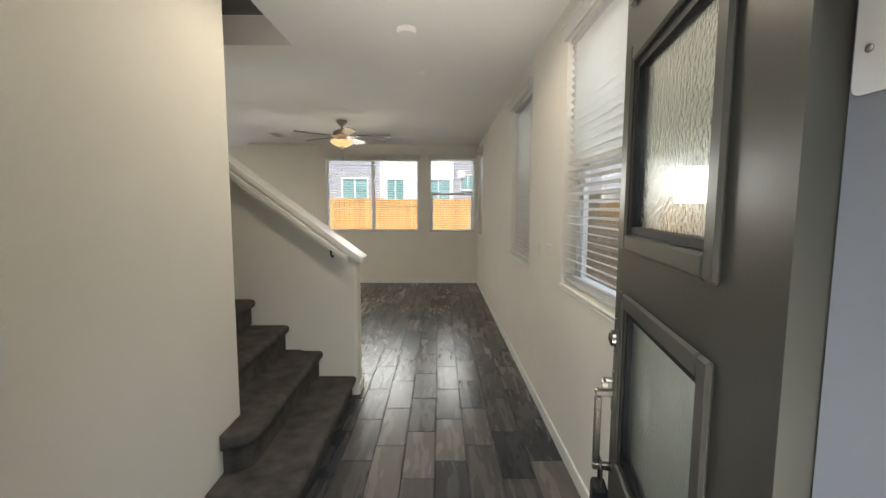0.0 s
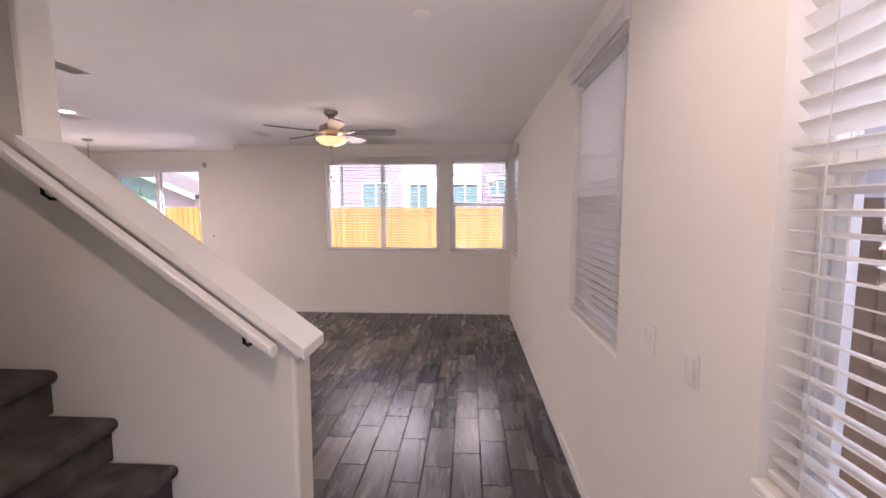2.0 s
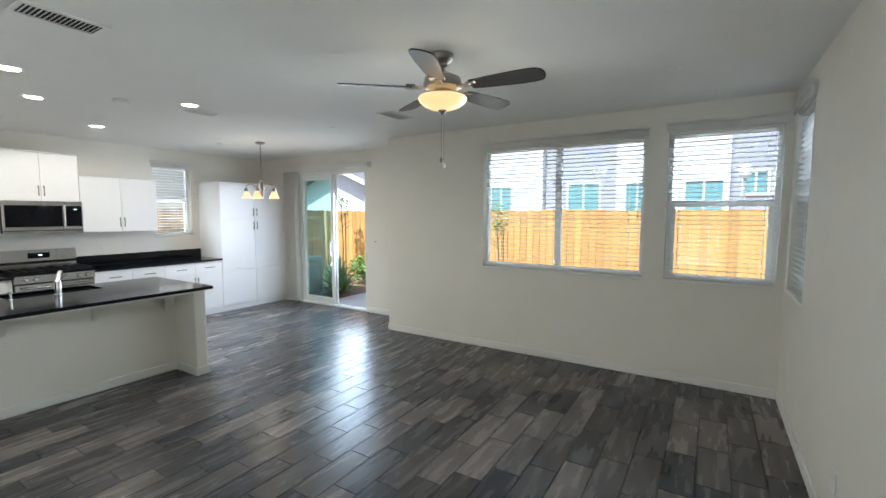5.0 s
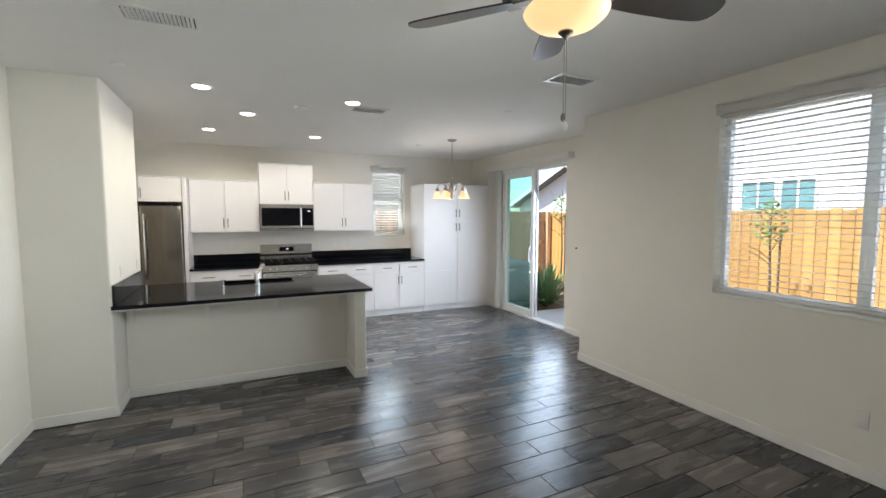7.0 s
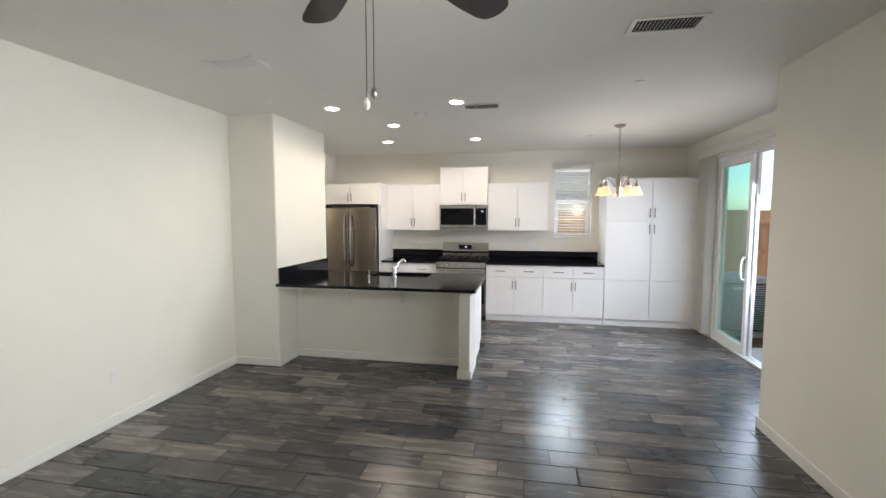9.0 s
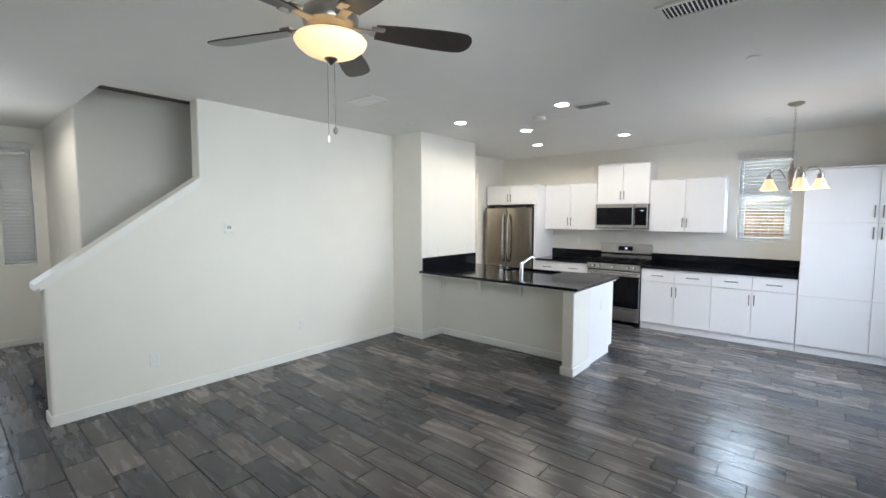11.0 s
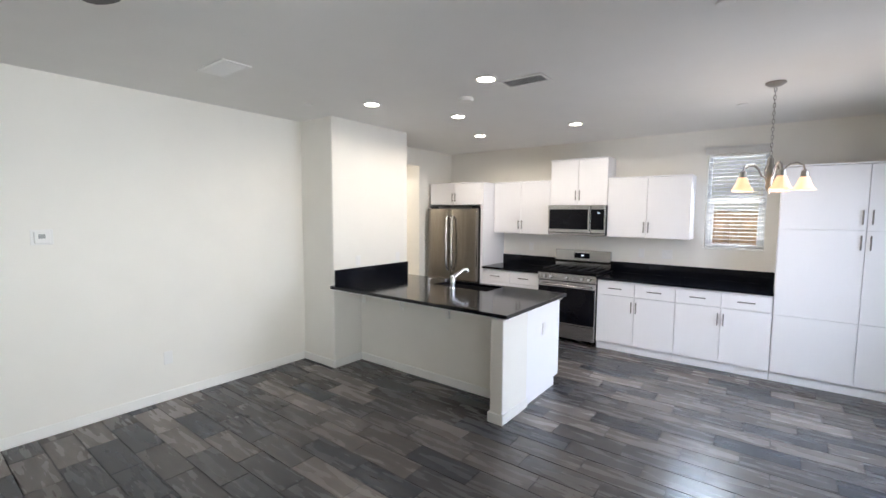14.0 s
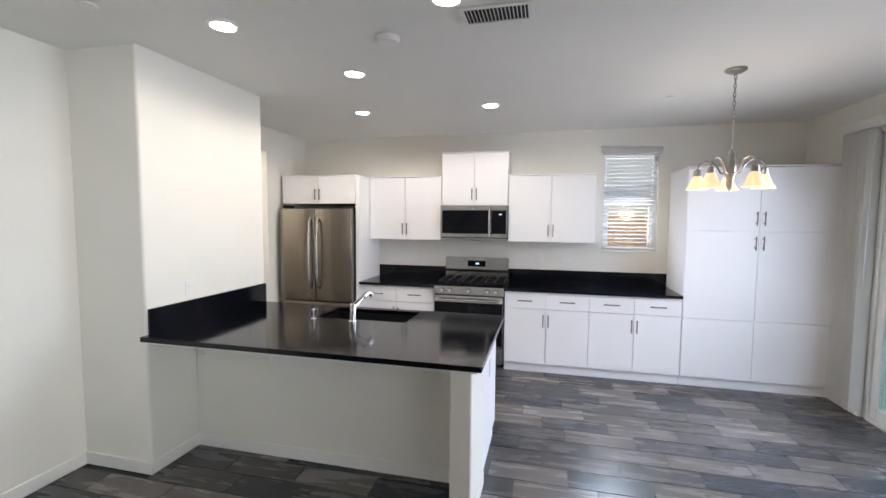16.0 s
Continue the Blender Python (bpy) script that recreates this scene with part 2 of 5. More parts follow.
# ---- building helpers ----
def box(bm, x0, y0, z0, x1, y1, z1, bevel=0.0, seg=1):
    r = bmesh.ops.create_cube(bm, size=1)
    c = Vector(((x0 + x1) / 2, (y0 + y1) / 2, (z0 + z1) / 2))
    s = Vector((abs(x1 - x0), abs(y1 - y0), abs(z1 - z0)))
    for v in r["verts"]:
        v.co = Vector((v.co.x * s.x, v.co.y * s.y, v.co.z * s.z)) + c
    if bevel:
        es = list({e for v in r["verts"] for e in v.link_edges})
        bmesh.ops.bevel(bm, geom=es, offset=bevel, segments=seg, affect="EDGES", profile=0.5)
    return bm


def boxes(*bs, bevel=0.0, seg=1):
    bm = bmesh.new()
    for b in bs:
        box(bm, *b, bevel=bevel, seg=seg)
    return bm


def prism(bm, pts, a, b, axis="z"):
    """Extrudes a closed outline from a to b along an axis."""
    def put(p, h):
        return {"z": (p[0], p[1], h), "y": (p[0], h, p[1]), "x": (h, p[0], p[1])}[axis]
    lo = [bm.verts.new(put(p, a)) for p in pts]
    hi = [bm.verts.new(put(p, b)) for p in pts]
    n = len(pts)
    bm.faces.new(lo)
    bm.faces.new(hi[::-1])
    for i in range(n):
        bm.faces.new((lo[i], hi[i], hi[(i + 1) % n], lo[(i + 1) % n]))
    bmesh.ops.recalc_face_normals(bm, faces=bm.faces)
    return bm


def rounded(pts, r, n=5):
    """An outline with its convex corners rounded."""
    out = []
    for i, p in enumerate(pts):
        p0, p1, p2 = Vector(pts[i - 1]), Vector(p), Vector(pts[(i + 1) % len(pts)])
        rr = r[i] if isinstance(r, (list, tuple)) else r
        if rr <= 0:
            out.append(tuple(p1))
            continue
        a, b = p1 + (p0 - p1).normalized() * rr, p1 + (p2 - p1).normalized() * rr
        for k in range(n + 1):
            t = k / n
            out.append(tuple((1 - t) ** 2 * a + 2 * t * (1 - t) * p1 + t * t * b))
    return out


def lathe(bm, prof, c=(0, 0, 0), n=24, axis="z"):
    """Turns a profile of (radius, height) about an axis through c."""
    rings = []
    for r, h in prof:
        ring = []
        for k in range(n):
            a = 2 * math.pi * k / n
            p = (r * math.cos(a), r * math.sin(a), h)
            if axis == "x":
                p = (h, p[0], p[1])
            if axis == "y":
                p = (p[0], h, p[1])
            ring.append(bm.verts.new(Vector(p) + Vector(c)))
        rings.append(ring)
    for a, b in zip(rings, rings[1:]):
        for k in range(n):
            bm.faces.new((a[k], a[(k + 1) % n], b[(k + 1) % n], b[k]))
    bm.faces.new(rings[0][::-1])
    bm.faces.new(rings[-1])
    bmesh.ops.recalc_face_normals(bm, faces=bm.faces)
    return bm


def tube(bm, pts, r, n=10):
    """A round bar along points."""
    pts = [Vector(p) for p in pts]
    rings = []
    for i, p in enumerate(pts):
        d = (pts[min(i + 1, len(pts) - 1)] - pts[max(i - 1, 0)]).normalized()
        u = d.orthogonal().normalized() if i == 0 else (u - d * u.dot(d)).normalized()
        w = d.cross(u)
        rr = r[i] if isinstance(r, (list, tuple)) else r
        rings.append([bm.verts.new(p + (u * math.cos(2 * math.pi * k / n) + w * math.sin(2 * math.pi * k / n)) * rr) for k in range(n)])
    for a, b in zip(rings, rings[1:]):
        for k in range(n):
            bm.faces.new((a[k], a[(k + 1) % n], b[(k + 1) % n], b[k]))
    bm.faces.new(rings[0][::-1])
    bm.faces.new(rings[-1])
    bmesh.ops.recalc_face_normals(bm, faces=bm.faces)
    return bm


def mesh_of(name, bm, material, smooth=False):
    me = bpy.data.meshes.new(name)
    bm.to_mesh(me)
    bm.free()
    me.materials.append(material)
    if smooth:
        me.shade_smooth()
        me.set_sharp_from_angle(angle=radians(35))
    return me


def part(name, bm, material, parent, label="", smooth=False):
    ob = new(name, mesh_of(name, bm, material, smooth))
    ob.parent = parent
    if label:
        ob["label"] = label
    return ob


def thing(name, label, category, at=(0, 0, 0), rz=0.0, group="", kind=""):
    ob = new(name)
    ob.empty_display_size = 0.1
    ob.matrix_world = pose(*at, 0, 0, rz)
    return tagged(ob, label, category, group, kind)


def solid(name, bm, material, label, category, group="", kind="", smooth=False, at=(0, 0, 0)):
    ob = new(name, mesh_of(name, bm, material, smooth))
    ob.location = at
    return tagged(ob, label, category, group, kind)


def wall_boxes(a0, a1, z0, z1, holes):
    """Rectangles (a0, z0, a1, z1) that fill a wall round its holes (a0, z0, a1, z1)."""
    out = []
    cuts = sorted({a0, a1, *[h[0] for h in holes], *[h[2] for h in holes]})
    for p, q in zip(cuts, cuts[1:]):
        col = sorted((h[1], h[3]) for h in holes if h[0] <= p and h[2] >= q)
        z = z0
        for lo, hi in col:
            if lo > z:
                out.append((p, z, q, lo))
            z = hi
        if z < z1:
            out.append((p, z, q, z1))
    return out


def wall_x(name, y0, y1, a0, a1, holes=(), z0=0.0, z1=ZC, label="cream painted drywall wall"):
    return solid(name, boxes(*[(p, y0, z, q, y1, w) for p, z, q, w in wall_boxes(a0, a1, z0, z1, holes)]), M_WALL, label, "wall", kind="structure")


def wall_y(name, x0, x1, a0, a1, holes=(), z0=0.0, z1=ZC, label="cream painted drywall wall"):
    return solid(name, boxes(*[(x0, p, z, x1, q, w) for p, z, q, w in wall_boxes(a0, a1, z0, z1, holes)]), M_WALL, label, "wall", kind="structure")


# ---- structure ----
W_A, W_B = (-1.71, 1.00, 0.06, 2.38), (0.255, 1.00, 1.13, 2.40)          # north windows: x0, z0, x1, z1
W_1, W_2, W_3 = (1.63, 1.03, 2.54, 2.44), (3.48, 1.00, 4.40, 2.44), (7.42, 1.00, 8.12, 2.44)   # east: y0, z0, y1, z1
W_K = (6.945, 1.28, 7.52, 2.365)                                          # kitchen, west
W_F = (-0.50, 1.0, -0.21, 2.39)                                        # beside the front door
SLIDE = (-5.80, 0.0, -4.16, 2.35)
FRONT = (-0.10, 0.0, 0.90, 2.44)

wall_y("wall_east", XE, XE + T, YF - T, YN + T, [W_1, W_2, W_3])
wall_x("wall_north", YN, YN + T, XJ, XE, [W_A, W_B])
wall_y("wall_jog", XJ, XJ + T, YN + T, YN2 + T)
wall_x("wall_north_dining", YN2, YN2 + T, XW - T, XJ, [SLIDE])
wall_y("wall_west", XW - T, XW, 1.2, YN2, [W_K])
wall_x("wall_south_kitchen", 3.05, 3.20, XW, PXW, [(-5.95, 0, -5.05, 2.39)])
wall_x("wall_hall_end", 1.2, 1.35, XW, PXW)
wall_x("wall_front", YF - T, YF, XL - T, XE, [W_F, FRONT])
wall_y("wall_entry", XL - T, XL, YF, YL - T)
bm = prism(bmesh.new(), rounded([(PX, PY), (PXW, PY), (PXW, 1.2), (PX, 1.2)], [0.02, 0.02, 0, 0]), 0, ZC)
solid("wall_pillar", bm, M_WALL, "cream drywall pier beside the island", "wall", kind="structure", smooth=True)
bm = prism(bmesh.new(), rounded([(XL, YL), (PX, YL), (PX, YL - T), (XL, YL - T)], [0.02, 0, 0, 0]), 0, 5.2)
solid("wall_stair", bm, M_WALL, "cream drywall wall along the stairs", "wall", kind="structure", smooth=True)
# wall between stairs and living room, with a sloped half wall at its free end
CAP0, CAP1 = 1.125, 1.945     # top of the cap at XR and at x = XO
bm = prism(bmesh.new(), [(XR, 0), (PX, 0), (PX, ZC), (XO, ZC), (XO, CAP1 - 0.05), (XR, CAP0 - 0.05)], YS - 0.17, YS, axis="y")
bmesh.ops.bevel(bm, geom=[e for e in bm.edges if all(v.co.x > XO - 0.01 for v in e.verts) and abs(e.verts[0].co.x - e.verts[1].co.x) < 1e-4 and abs(e.verts[0].co.z - e.verts[1].co.z) > 0.3], offset=0.02, segments=3, affect="EDGES", profile=0.5)
box(bm, PX, YS - 0.17, ZC, -0.63, YS - 0.02, 5.2)
solid("wall_south_living", bm, M_WALL, "cream drywall wall with a sloped half wall by the stairs", "wall", kind="structure")
SL = (CAP1 - CAP0) / (XO - XR)
bm = bmesh.new()
x0, x1 = XR + 0.05, XO
za, zb = CAP0 + SL * (x0 - XR), CAP1
prism(bm, [(x0, za), (x1, zb), (x1, zb - 0.045), (x0, za - 0.045)], YS - 0.205, YS + 0.03, axis="y")
prism(bm, [(x0 - 0.03, za - 0.022), (x1, zb - 0.045), (x1, zb - 0.075), (x0 - 0.03, za - 0.052)], YS - 0.187, YS + 0.014, axis="y")
solid("trim_rail_cap", bm, M_TRIM, "white painted cap on the sloped half wall", "trim", kind="structure")
wall_x("wall_upper_stair_end", YL, YS - 0.17, PX - 0.15, PX, z1=5.2)
bm = boxes((-0.63, YL, ZC + 0.2, -0.48, YS - 0.02, 5.2))
solid("wall_upper_landing", bm, M_WALL, "cream drywall wall above the stairwell", "wall", kind="structure")
solid("ceiling_upper", boxes((PX - 0.15, YL - T, 5.2, -0.48, YS, 5.3)), M_CEIL, "white ceiling above the stairwell", "ceiling", kind="structure")
# ceiling, open above the stairs
bm = boxes((XW - T, YS - 0.17 + 0.15, ZC, XE + T, YN + T, ZC + 0.2), (XW - T, YN + T, ZC, XJ + T, YN2 + T, ZC + 0.2), (-0.63, YF - T, ZC, XE + T, YS - 0.02, ZC + 0.2),
           (XW - T, 1.2, ZC, PX, YS - 0.02, ZC + 0.2), (PX, 1.2, ZC, -0.63, YL - T, ZC + 0.2))
solid("ceiling", bm, M_CEIL, "white textured drywall ceiling", "ceiling", kind="structure")
# unseen roofs and assumed upper storey, sized by the shadow they cast outdoors
solid("roof", boxes((-4.2, YF - 0.4, 5.35, XE + 0.4, 6.3, 5.5)), M_ROOF, "unseen flat dark roof over an assumed upper storey", "roof", kind="structure")
solid("unseen_roof_low", boxes((XW - 0.45, YF - T, ZC + 0.21, XE + 0.35, YN + T + 0.3, ZC + 0.3), (XW - 0.45, YN + T + 0.301, ZC + 0.21, XJ + T + 0.3, YN2 + T + 0.3, ZC + 0.3)), M_ROOF, "unseen flat dark lower roof", "roof", kind="structure")
solid("unseen_upper_wall", boxes((-4.0, YF - T, ZC + 0.301, -3.85, 6.0, 5.35), (XE, YF - T, ZC + 0.301, XE + T, 6.0, 5.35), (-3.85, 5.85, ZC + 0.301, XE, 6.0, 5.35), (-3.85, YF - T, ZC + 0.301, XE, YF, 5.35)), M_STUCCO, "unseen white stucco wall of an assumed upper storey", "wall", kind="structure")


def baseboard(name, segs, h=0.085, d=0.013):
    bm = bmesh.new()
    for x0, y0, x1, y1 in segs:
        box(bm, x0, y0, 0.0, x1, y1, h, bevel=0.004)
    return solid(name, bm, M_TRIM, "white painted baseboard", "baseboard", kind="structure")


D = 0.013
baseboard("baseboard", [(XE - D, YF, XE, YN), (XJ - D, YN - D, XE - D, YN), (XJ - D, YN, XJ, YN2 - D), (-4.14, YN2 - D, XJ - D, YN2), (-6.2, YN2 - D, -5.86, YN2),
          (PX + D, YS, XR, YS + D), (PX, YS, PX + D, PY + D), (-4.08, PY, PX, PY + D), (XR, YS - 0.17, XR + D, YS + D), (XL, YF, XL + D, 1.84),
          (XL, YF, -0.105, YF + D), (0.93, YF, XE - D, YF + D)])


# ---- windows and blinds ----
def no_shadow(ob):
    ob.visible_shadow = False
    return ob


def window(name, at, rz, w, h, style, label, apron=False):
    """Local x runs along the wall, y outwards, z up from the opening's corner."""
    t = thing(name, label, "window", at, rz, kind="structure")
    f, y0, y1 = 0.038, 0.085, 0.145
    part("window_frame", boxes((0, y0, 0, f, y1, h), (w - f, y0, 0, w, y1, h), (f, y0, 0, w - f, y1, f), (f, y0, h - f, w - f, y1, h), bevel=0.004), M_VINYL, t)
    if style == "slider":
        part("mullion", boxes((w / 2 - 0.035, y0 + 0.005, f, w / 2 + 0.035, y1 - 0.01, h - f), bevel=0.004), M_VINYL, t)
        spans = [(f, f, w / 2 - 0.035, h - f), (w / 2 + 0.035, f, w - f, h - f)]
    else:
        m = h * 0.52
        part("meeting_rail", boxes((f, y0 + 0.005, m - 0.03, w - f, y1 - 0.01, m + 0.03), bevel=0.004), M_VINYL, t)
        part("sash", boxes((f, y0 + 0.01, f, f + 0.035, y1 - 0.02, m - 0.03), (w - f - 0.035, y0 + 0.01, f, w - f, y1 - 0.02, m - 0.03), bevel=0.003), M_VINYL, t)
        spans = [(f, f, w - f, m - 0.03), (f, m + 0.03, w - f, h - f)]
    for x0, z0, x1, z1 in spans:
        no_shadow(part("pane", boxes((x0, 0.112, z0, x1, 0.118, z1)), M_GLASS, t))
    part("window_sill", boxes((-0.008, -0.009, -0.022, w + 0.008, 0.085, -0.002), bevel=0.006, seg=2), M_TRIM, t)
    if apron:
        part("sill_apron", boxes((-0.005, -0.007, -0.038, w + 0.005, -0.001, -0.024), bevel=0.004), M_TRIM, t)
    return t


def blind(at, rz, w, h, tilt, label, pitch=0.043, wand_left=False, tilt_low=None, proud=0.03):
    """A horizontal blind of faux-wood slats, hung at the room side of an opening."""
    t = thing("window_blind", label, "blind", at, rz, group="window blinds")
    part("valance", boxes((-0.025, -proud, h - 0.005, w + 0.025, -proud + 0.014, h + 0.075), (-0.025, -proud + 0.014, h - 0.005, -0.012, 0.0, h + 0.075), (w + 0.012, -proud + 0.014, h - 0.005, w + 0.025, 0.0, h + 0.075),
                             (-0.032, -proud - 0.006, h + 0.06, w + 0.032, 0.0, h + 0.082), bevel=0.003), M_SLAT, t)
    part("head_rail", boxes((0.008, 0.018, h - 0.024, w - 0.008, 0.062, h - 0.003)), M_SLAT, t)
    part("bottom_rail", boxes((0.01, 0.016, 0.012, w - 0.01, 0.066, 0.032), bevel=0.004), M_SLAT, t)
    n = int((h - 0.066) / pitch)
    meshes = {}
    for k in range(n):
        a = tilt if tilt_low is None or k > n * 0.52 else tilt_low
        if a not in meshes:
            bm = boxes((0.012, -0.024, -0.0019, w - 0.012, 0.024, 0.0019))
            bmesh.ops.rotate(bm, verts=bm.verts, cent=(0, 0, 0), matrix=Matrix.Rotation(radians(a), 3, "X"))
            meshes[a] = mesh_of("slat", bm, M_SLAT)
        s = new("slat", meshes[a])
        s.parent = t
        s.location = (0, 0.041, 0.055 + k * pitch)
        s.rotation_euler = (radians(random.uniform(-1.5, 1.5)), radians(random.uniform(-0.12, 0.12)), 0)
    for fx in ((0.12, 0.88) if w < 1.2 else (0.08, 0.5, 0.92)):
        part("ladder_cord", boxes((w * fx - 0.0015, 0.014, 0.03, w * fx + 0.0015, 0.016, h - 0.04), (w * fx - 0.0015, 0.066, 0.03, w * fx + 0.0015, 0.068, h - 0.04)), M_SLAT, t)
    cx = 0.06 if wand_left else w - 0.06
    bm = tube(bmesh.new(), [(cx, 0.008, h - 0.05), (cx, 0.006, h * 0.45)], 0.0022, 6)
    lathe(bm, [(0.004, h * 0.45 - 0.035), (0.008, h * 0.45 - 0.02), (0.004, h * 0.45)], (cx, 0.006, 0), 8)
    part("pull_cord", bm, M_SLAT, t)
    return t


window("window_1", (W_A[0], YN, W_A[1]), 0, W_A[2] - W_A[0], W_A[3] - W_A[1], "slider", "white vinyl sliding window in the north wall")
blind((W_A[0], YN, W_A[1]), 0, W_A[2] - W_A[0], W_A[3] - W_A[1], -4, "white faux-wood blind, slats open, over the wide window", proud=0.012)
window("window_2", (W_B[0], YN, W_B[1]), 0, W_B[2] - W_B[0], W_B[3] - W_B[1], "hung", "white vinyl single-hung window in the north wall")
blind((W_B[0], YN, W_B[1]), 0, W_B[2] - W_B[0], W_B[3] - W_B[1], -4, "white faux-wood blind, slats open, over the narrow window", proud=0.012)
for i, (wd, tl, low, lab) in enumerate(((W_1, -48, -14, "white faux-wood blind, upper slats tilted shut, by the front door"), (W_2, -66, None, "white faux-wood blind, slats tilted nearly shut"), (W_3, -20, None, "white faux-wood blind in the corner of the living room"))):
    window("window_%d" % (3 + i), (XE, wd[2], wd[1]), -90, wd[2] - wd[0], wd[3] - wd[1], "hung", "white vinyl single-hung window in the east wall", apron=i == 0)
    blind((XE, wd[2], wd[1]), -90, wd[2] - wd[0], wd[3] - wd[1], tl, lab, tilt_low=low)
window("window_6", (XW, W_K[0], W_K[1]), 90, W_K[2] - W_K[0], W_K[3] - W_K[1], "hung", "white vinyl single-hung kitchen window")
blind((XW, W_K[0], W_K[1]), 90, W_K[2] - W_K[0], W_K[3] - W_K[1], -7, "white faux-wood blind, slats open, in the kitchen")
window("window_7", (W_F[2], YF, W_F[1]), 180, W_F[2] - W_F[0], W_F[3] - W_F[1], "hung", "narrow white sidelight window beside the front door")
blind((W_F[2], YF, W_F[1]), 180, W_F[2] - W_F[0], W_F[3] - W_F[1], -55, "narrow white faux-wood blind, slats shut, beside the front door")

# ---- sliding patio door ----
sx0, sx1, sz = SLIDE[0], SLIDE[2], SLIDE[3]
sl = thing("door_1", "white vinyl sliding patio door, one leaf slid open", "door", (0, YN2, 0), 0, kind="structure")
part("door_frame", boxes((sx0, 0.03, 0, sx0 + 0.05, 0.13, sz), (sx1 - 0.05, 0.03, 0, sx1, 0.13, sz), (sx0 + 0.05, 0.03, sz - 0.05, sx1 - 0.05, 0.13, sz), bevel=0.004), M_VINYL, sl)
part("track", boxes((sx0 + 0.05, 0.02, 0.0, sx1 - 0.05, 0.14, 0.022), (sx0 + 0.05, 0.055, 0.022, sx1 - 0.05, 0.062, 0.034), (sx0 + 0.05, 0.10, 0.022, sx1 - 0.05, 0.107, 0.034)), M_VINYL, sl)
for ya, yb, xa, xb in ((0.085, 0.120, -5.75, -4.92), (0.042, 0.077, -5.74, -4.94)):
    leaf = part("leaf_frame", boxes((xa, ya, 0.035, xa + 0.07, yb, sz - 0.05), (xb - 0.07, ya, 0.035, xb, yb, sz - 0.05), (xa + 0.07, ya, 0.035, xb - 0.07, yb, 0.13), (xa + 0.07, ya, sz - 0.13, xb - 0.07, yb, sz - 0.05), bevel=0.005), M_VINYL, sl)
    no_shadow(part("pane", boxes((xa + 0.07, (ya + yb) / 2 - 0.003, 0.13, xb - 0.07, (ya + yb) / 2 + 0.003, sz - 0.13)), M_TINT, leaf, "green-tinted glass pane"))
part("pull_handle", tube(bmesh.new(), [(-4.98, 0.045, 0.88), (-4.98, 0.0, 0.90), (-4.98, -0.012, 0.96), (-4.98, -0.012, 1.06), (-4.98, 0.0, 1.12), (-4.98, 0.045, 1.14)], 0.009), M_VINYL, sl, "white pull handle")
vb = thing("vertical_blind", "white vertical blind stacked beside the patio door", "blind", (0, YN2, 0))
part("valance", boxes((-6.10, -0.11, 2.37, -4.03, -0.095, 2.45), (-6.10, -0.095, 2.37, -6.085, -0.002, 2.45), (-4.045, -0.095, 2.37, -4.03, -0.002, 2.45), bevel=0.003), M_SLAT, vb)
part("head_rail", boxes((-6.08, -0.075, 2.38, -4.05, -0.03, 2.42)), M_VINYL, vb)
bm = boxes((-0.0012, -0.044, 0.0, 0.0012, 0.044, 2.32))
vane = mesh_of("vane", bm, M_SLAT)
for k in range(17):
    v = new("vane", vane)
    v.parent = vb
    v.location = (-6.06 + k * 0.0185, -0.052, 0.05)
    v.rotation_euler = (0, 0, radians(random.uniform(-9, 9)))
part("wand", tube(bmesh.new(), [(-5.74, -0.06, 2.37), (-5.74, -0.07, 1.1)], 0.004, 8), M_VINYL, vb)

# ---- front door ----
DW = 0.84
hx, hy = 0.872, 0.44
ang = math.degrees(math.atan2(1.26 - hy, 1.018 - hx))
fd = thing("door_2", "open olive-grey front door with square glass lites", "door", (hx, hy, 0), ang, kind="structure")
# local x runs from the hinge to the free edge, local +y is the street face
LITES = [(0.74, 1.20), (1.41, 1.87), (2.07, 2.34)]
lx0, lx1 = 0.205, 0.715
rects = wall_boxes(0, DW, 0.012, 2.425, [(lx0, a, lx1, b) for a, b in LITES])
part("leaf", boxes(*[(p, -0.022, z, q, 0.022, w) for p, z, q, w in rects]), M_DOOR, fd)
for a, b in LITES:
    m = 0.045
    fr = part("lite_moulding", boxes(*[(p, 0.0225, z, q, 0.036, w) for p, z, q, w in wall_boxes(lx0 - m, lx1 + m, a - m, b + m, [(lx0, a, lx1, b)])], bevel=0.006), M_DOOR, fd)
    part("lite_stop", boxes(*[(p, -0.02, z, q, 0.02, w) for p, z, q, w in wall_boxes(lx0 + 0.001, lx1 - 0.001, a + 0.001, b - 0.001, [(lx0 + 0.02, a + 0.02, lx1 - 0.02, b - 0.02)])]), M_BLACKP, fr, "black glazing stop")
    no_shadow(part("lite_glass", boxes((lx0 + 0.02, -0.006, a + 0.02, lx1 - 0.02, 0.006, b - 0.02)), M_RAIN if a > 1.3 else M_FROST, fr, "rain-textured glass" if a > 1.3 else "frosted glass"))
bx = DW - 0.065
part("deadbolt", lathe(boxes((bx - 0.032, 0.022, 1.04, bx + 0.032, 0.03, 1.15), bevel=0.003), [(0.026, 0.03), (0.024, 0.045), (0.014, 0.05)], (bx, 0, 1.095), 18, "y"), M_DSTEEL, fd, "square satin deadbolt")
bm = boxes((bx - 0.03, 0.022, 0.86, bx + 0.03, 0.032, 0.99), bevel=0.003)
tube(bm, [(bx, 0.03, 0.965), (bx, 0.062, 0.965), (bx - 0.05, 0.066, 0.968)], 0.008)
part("lever_plate", bm, M_DSTEEL, fd, "satin thumb latch plate")
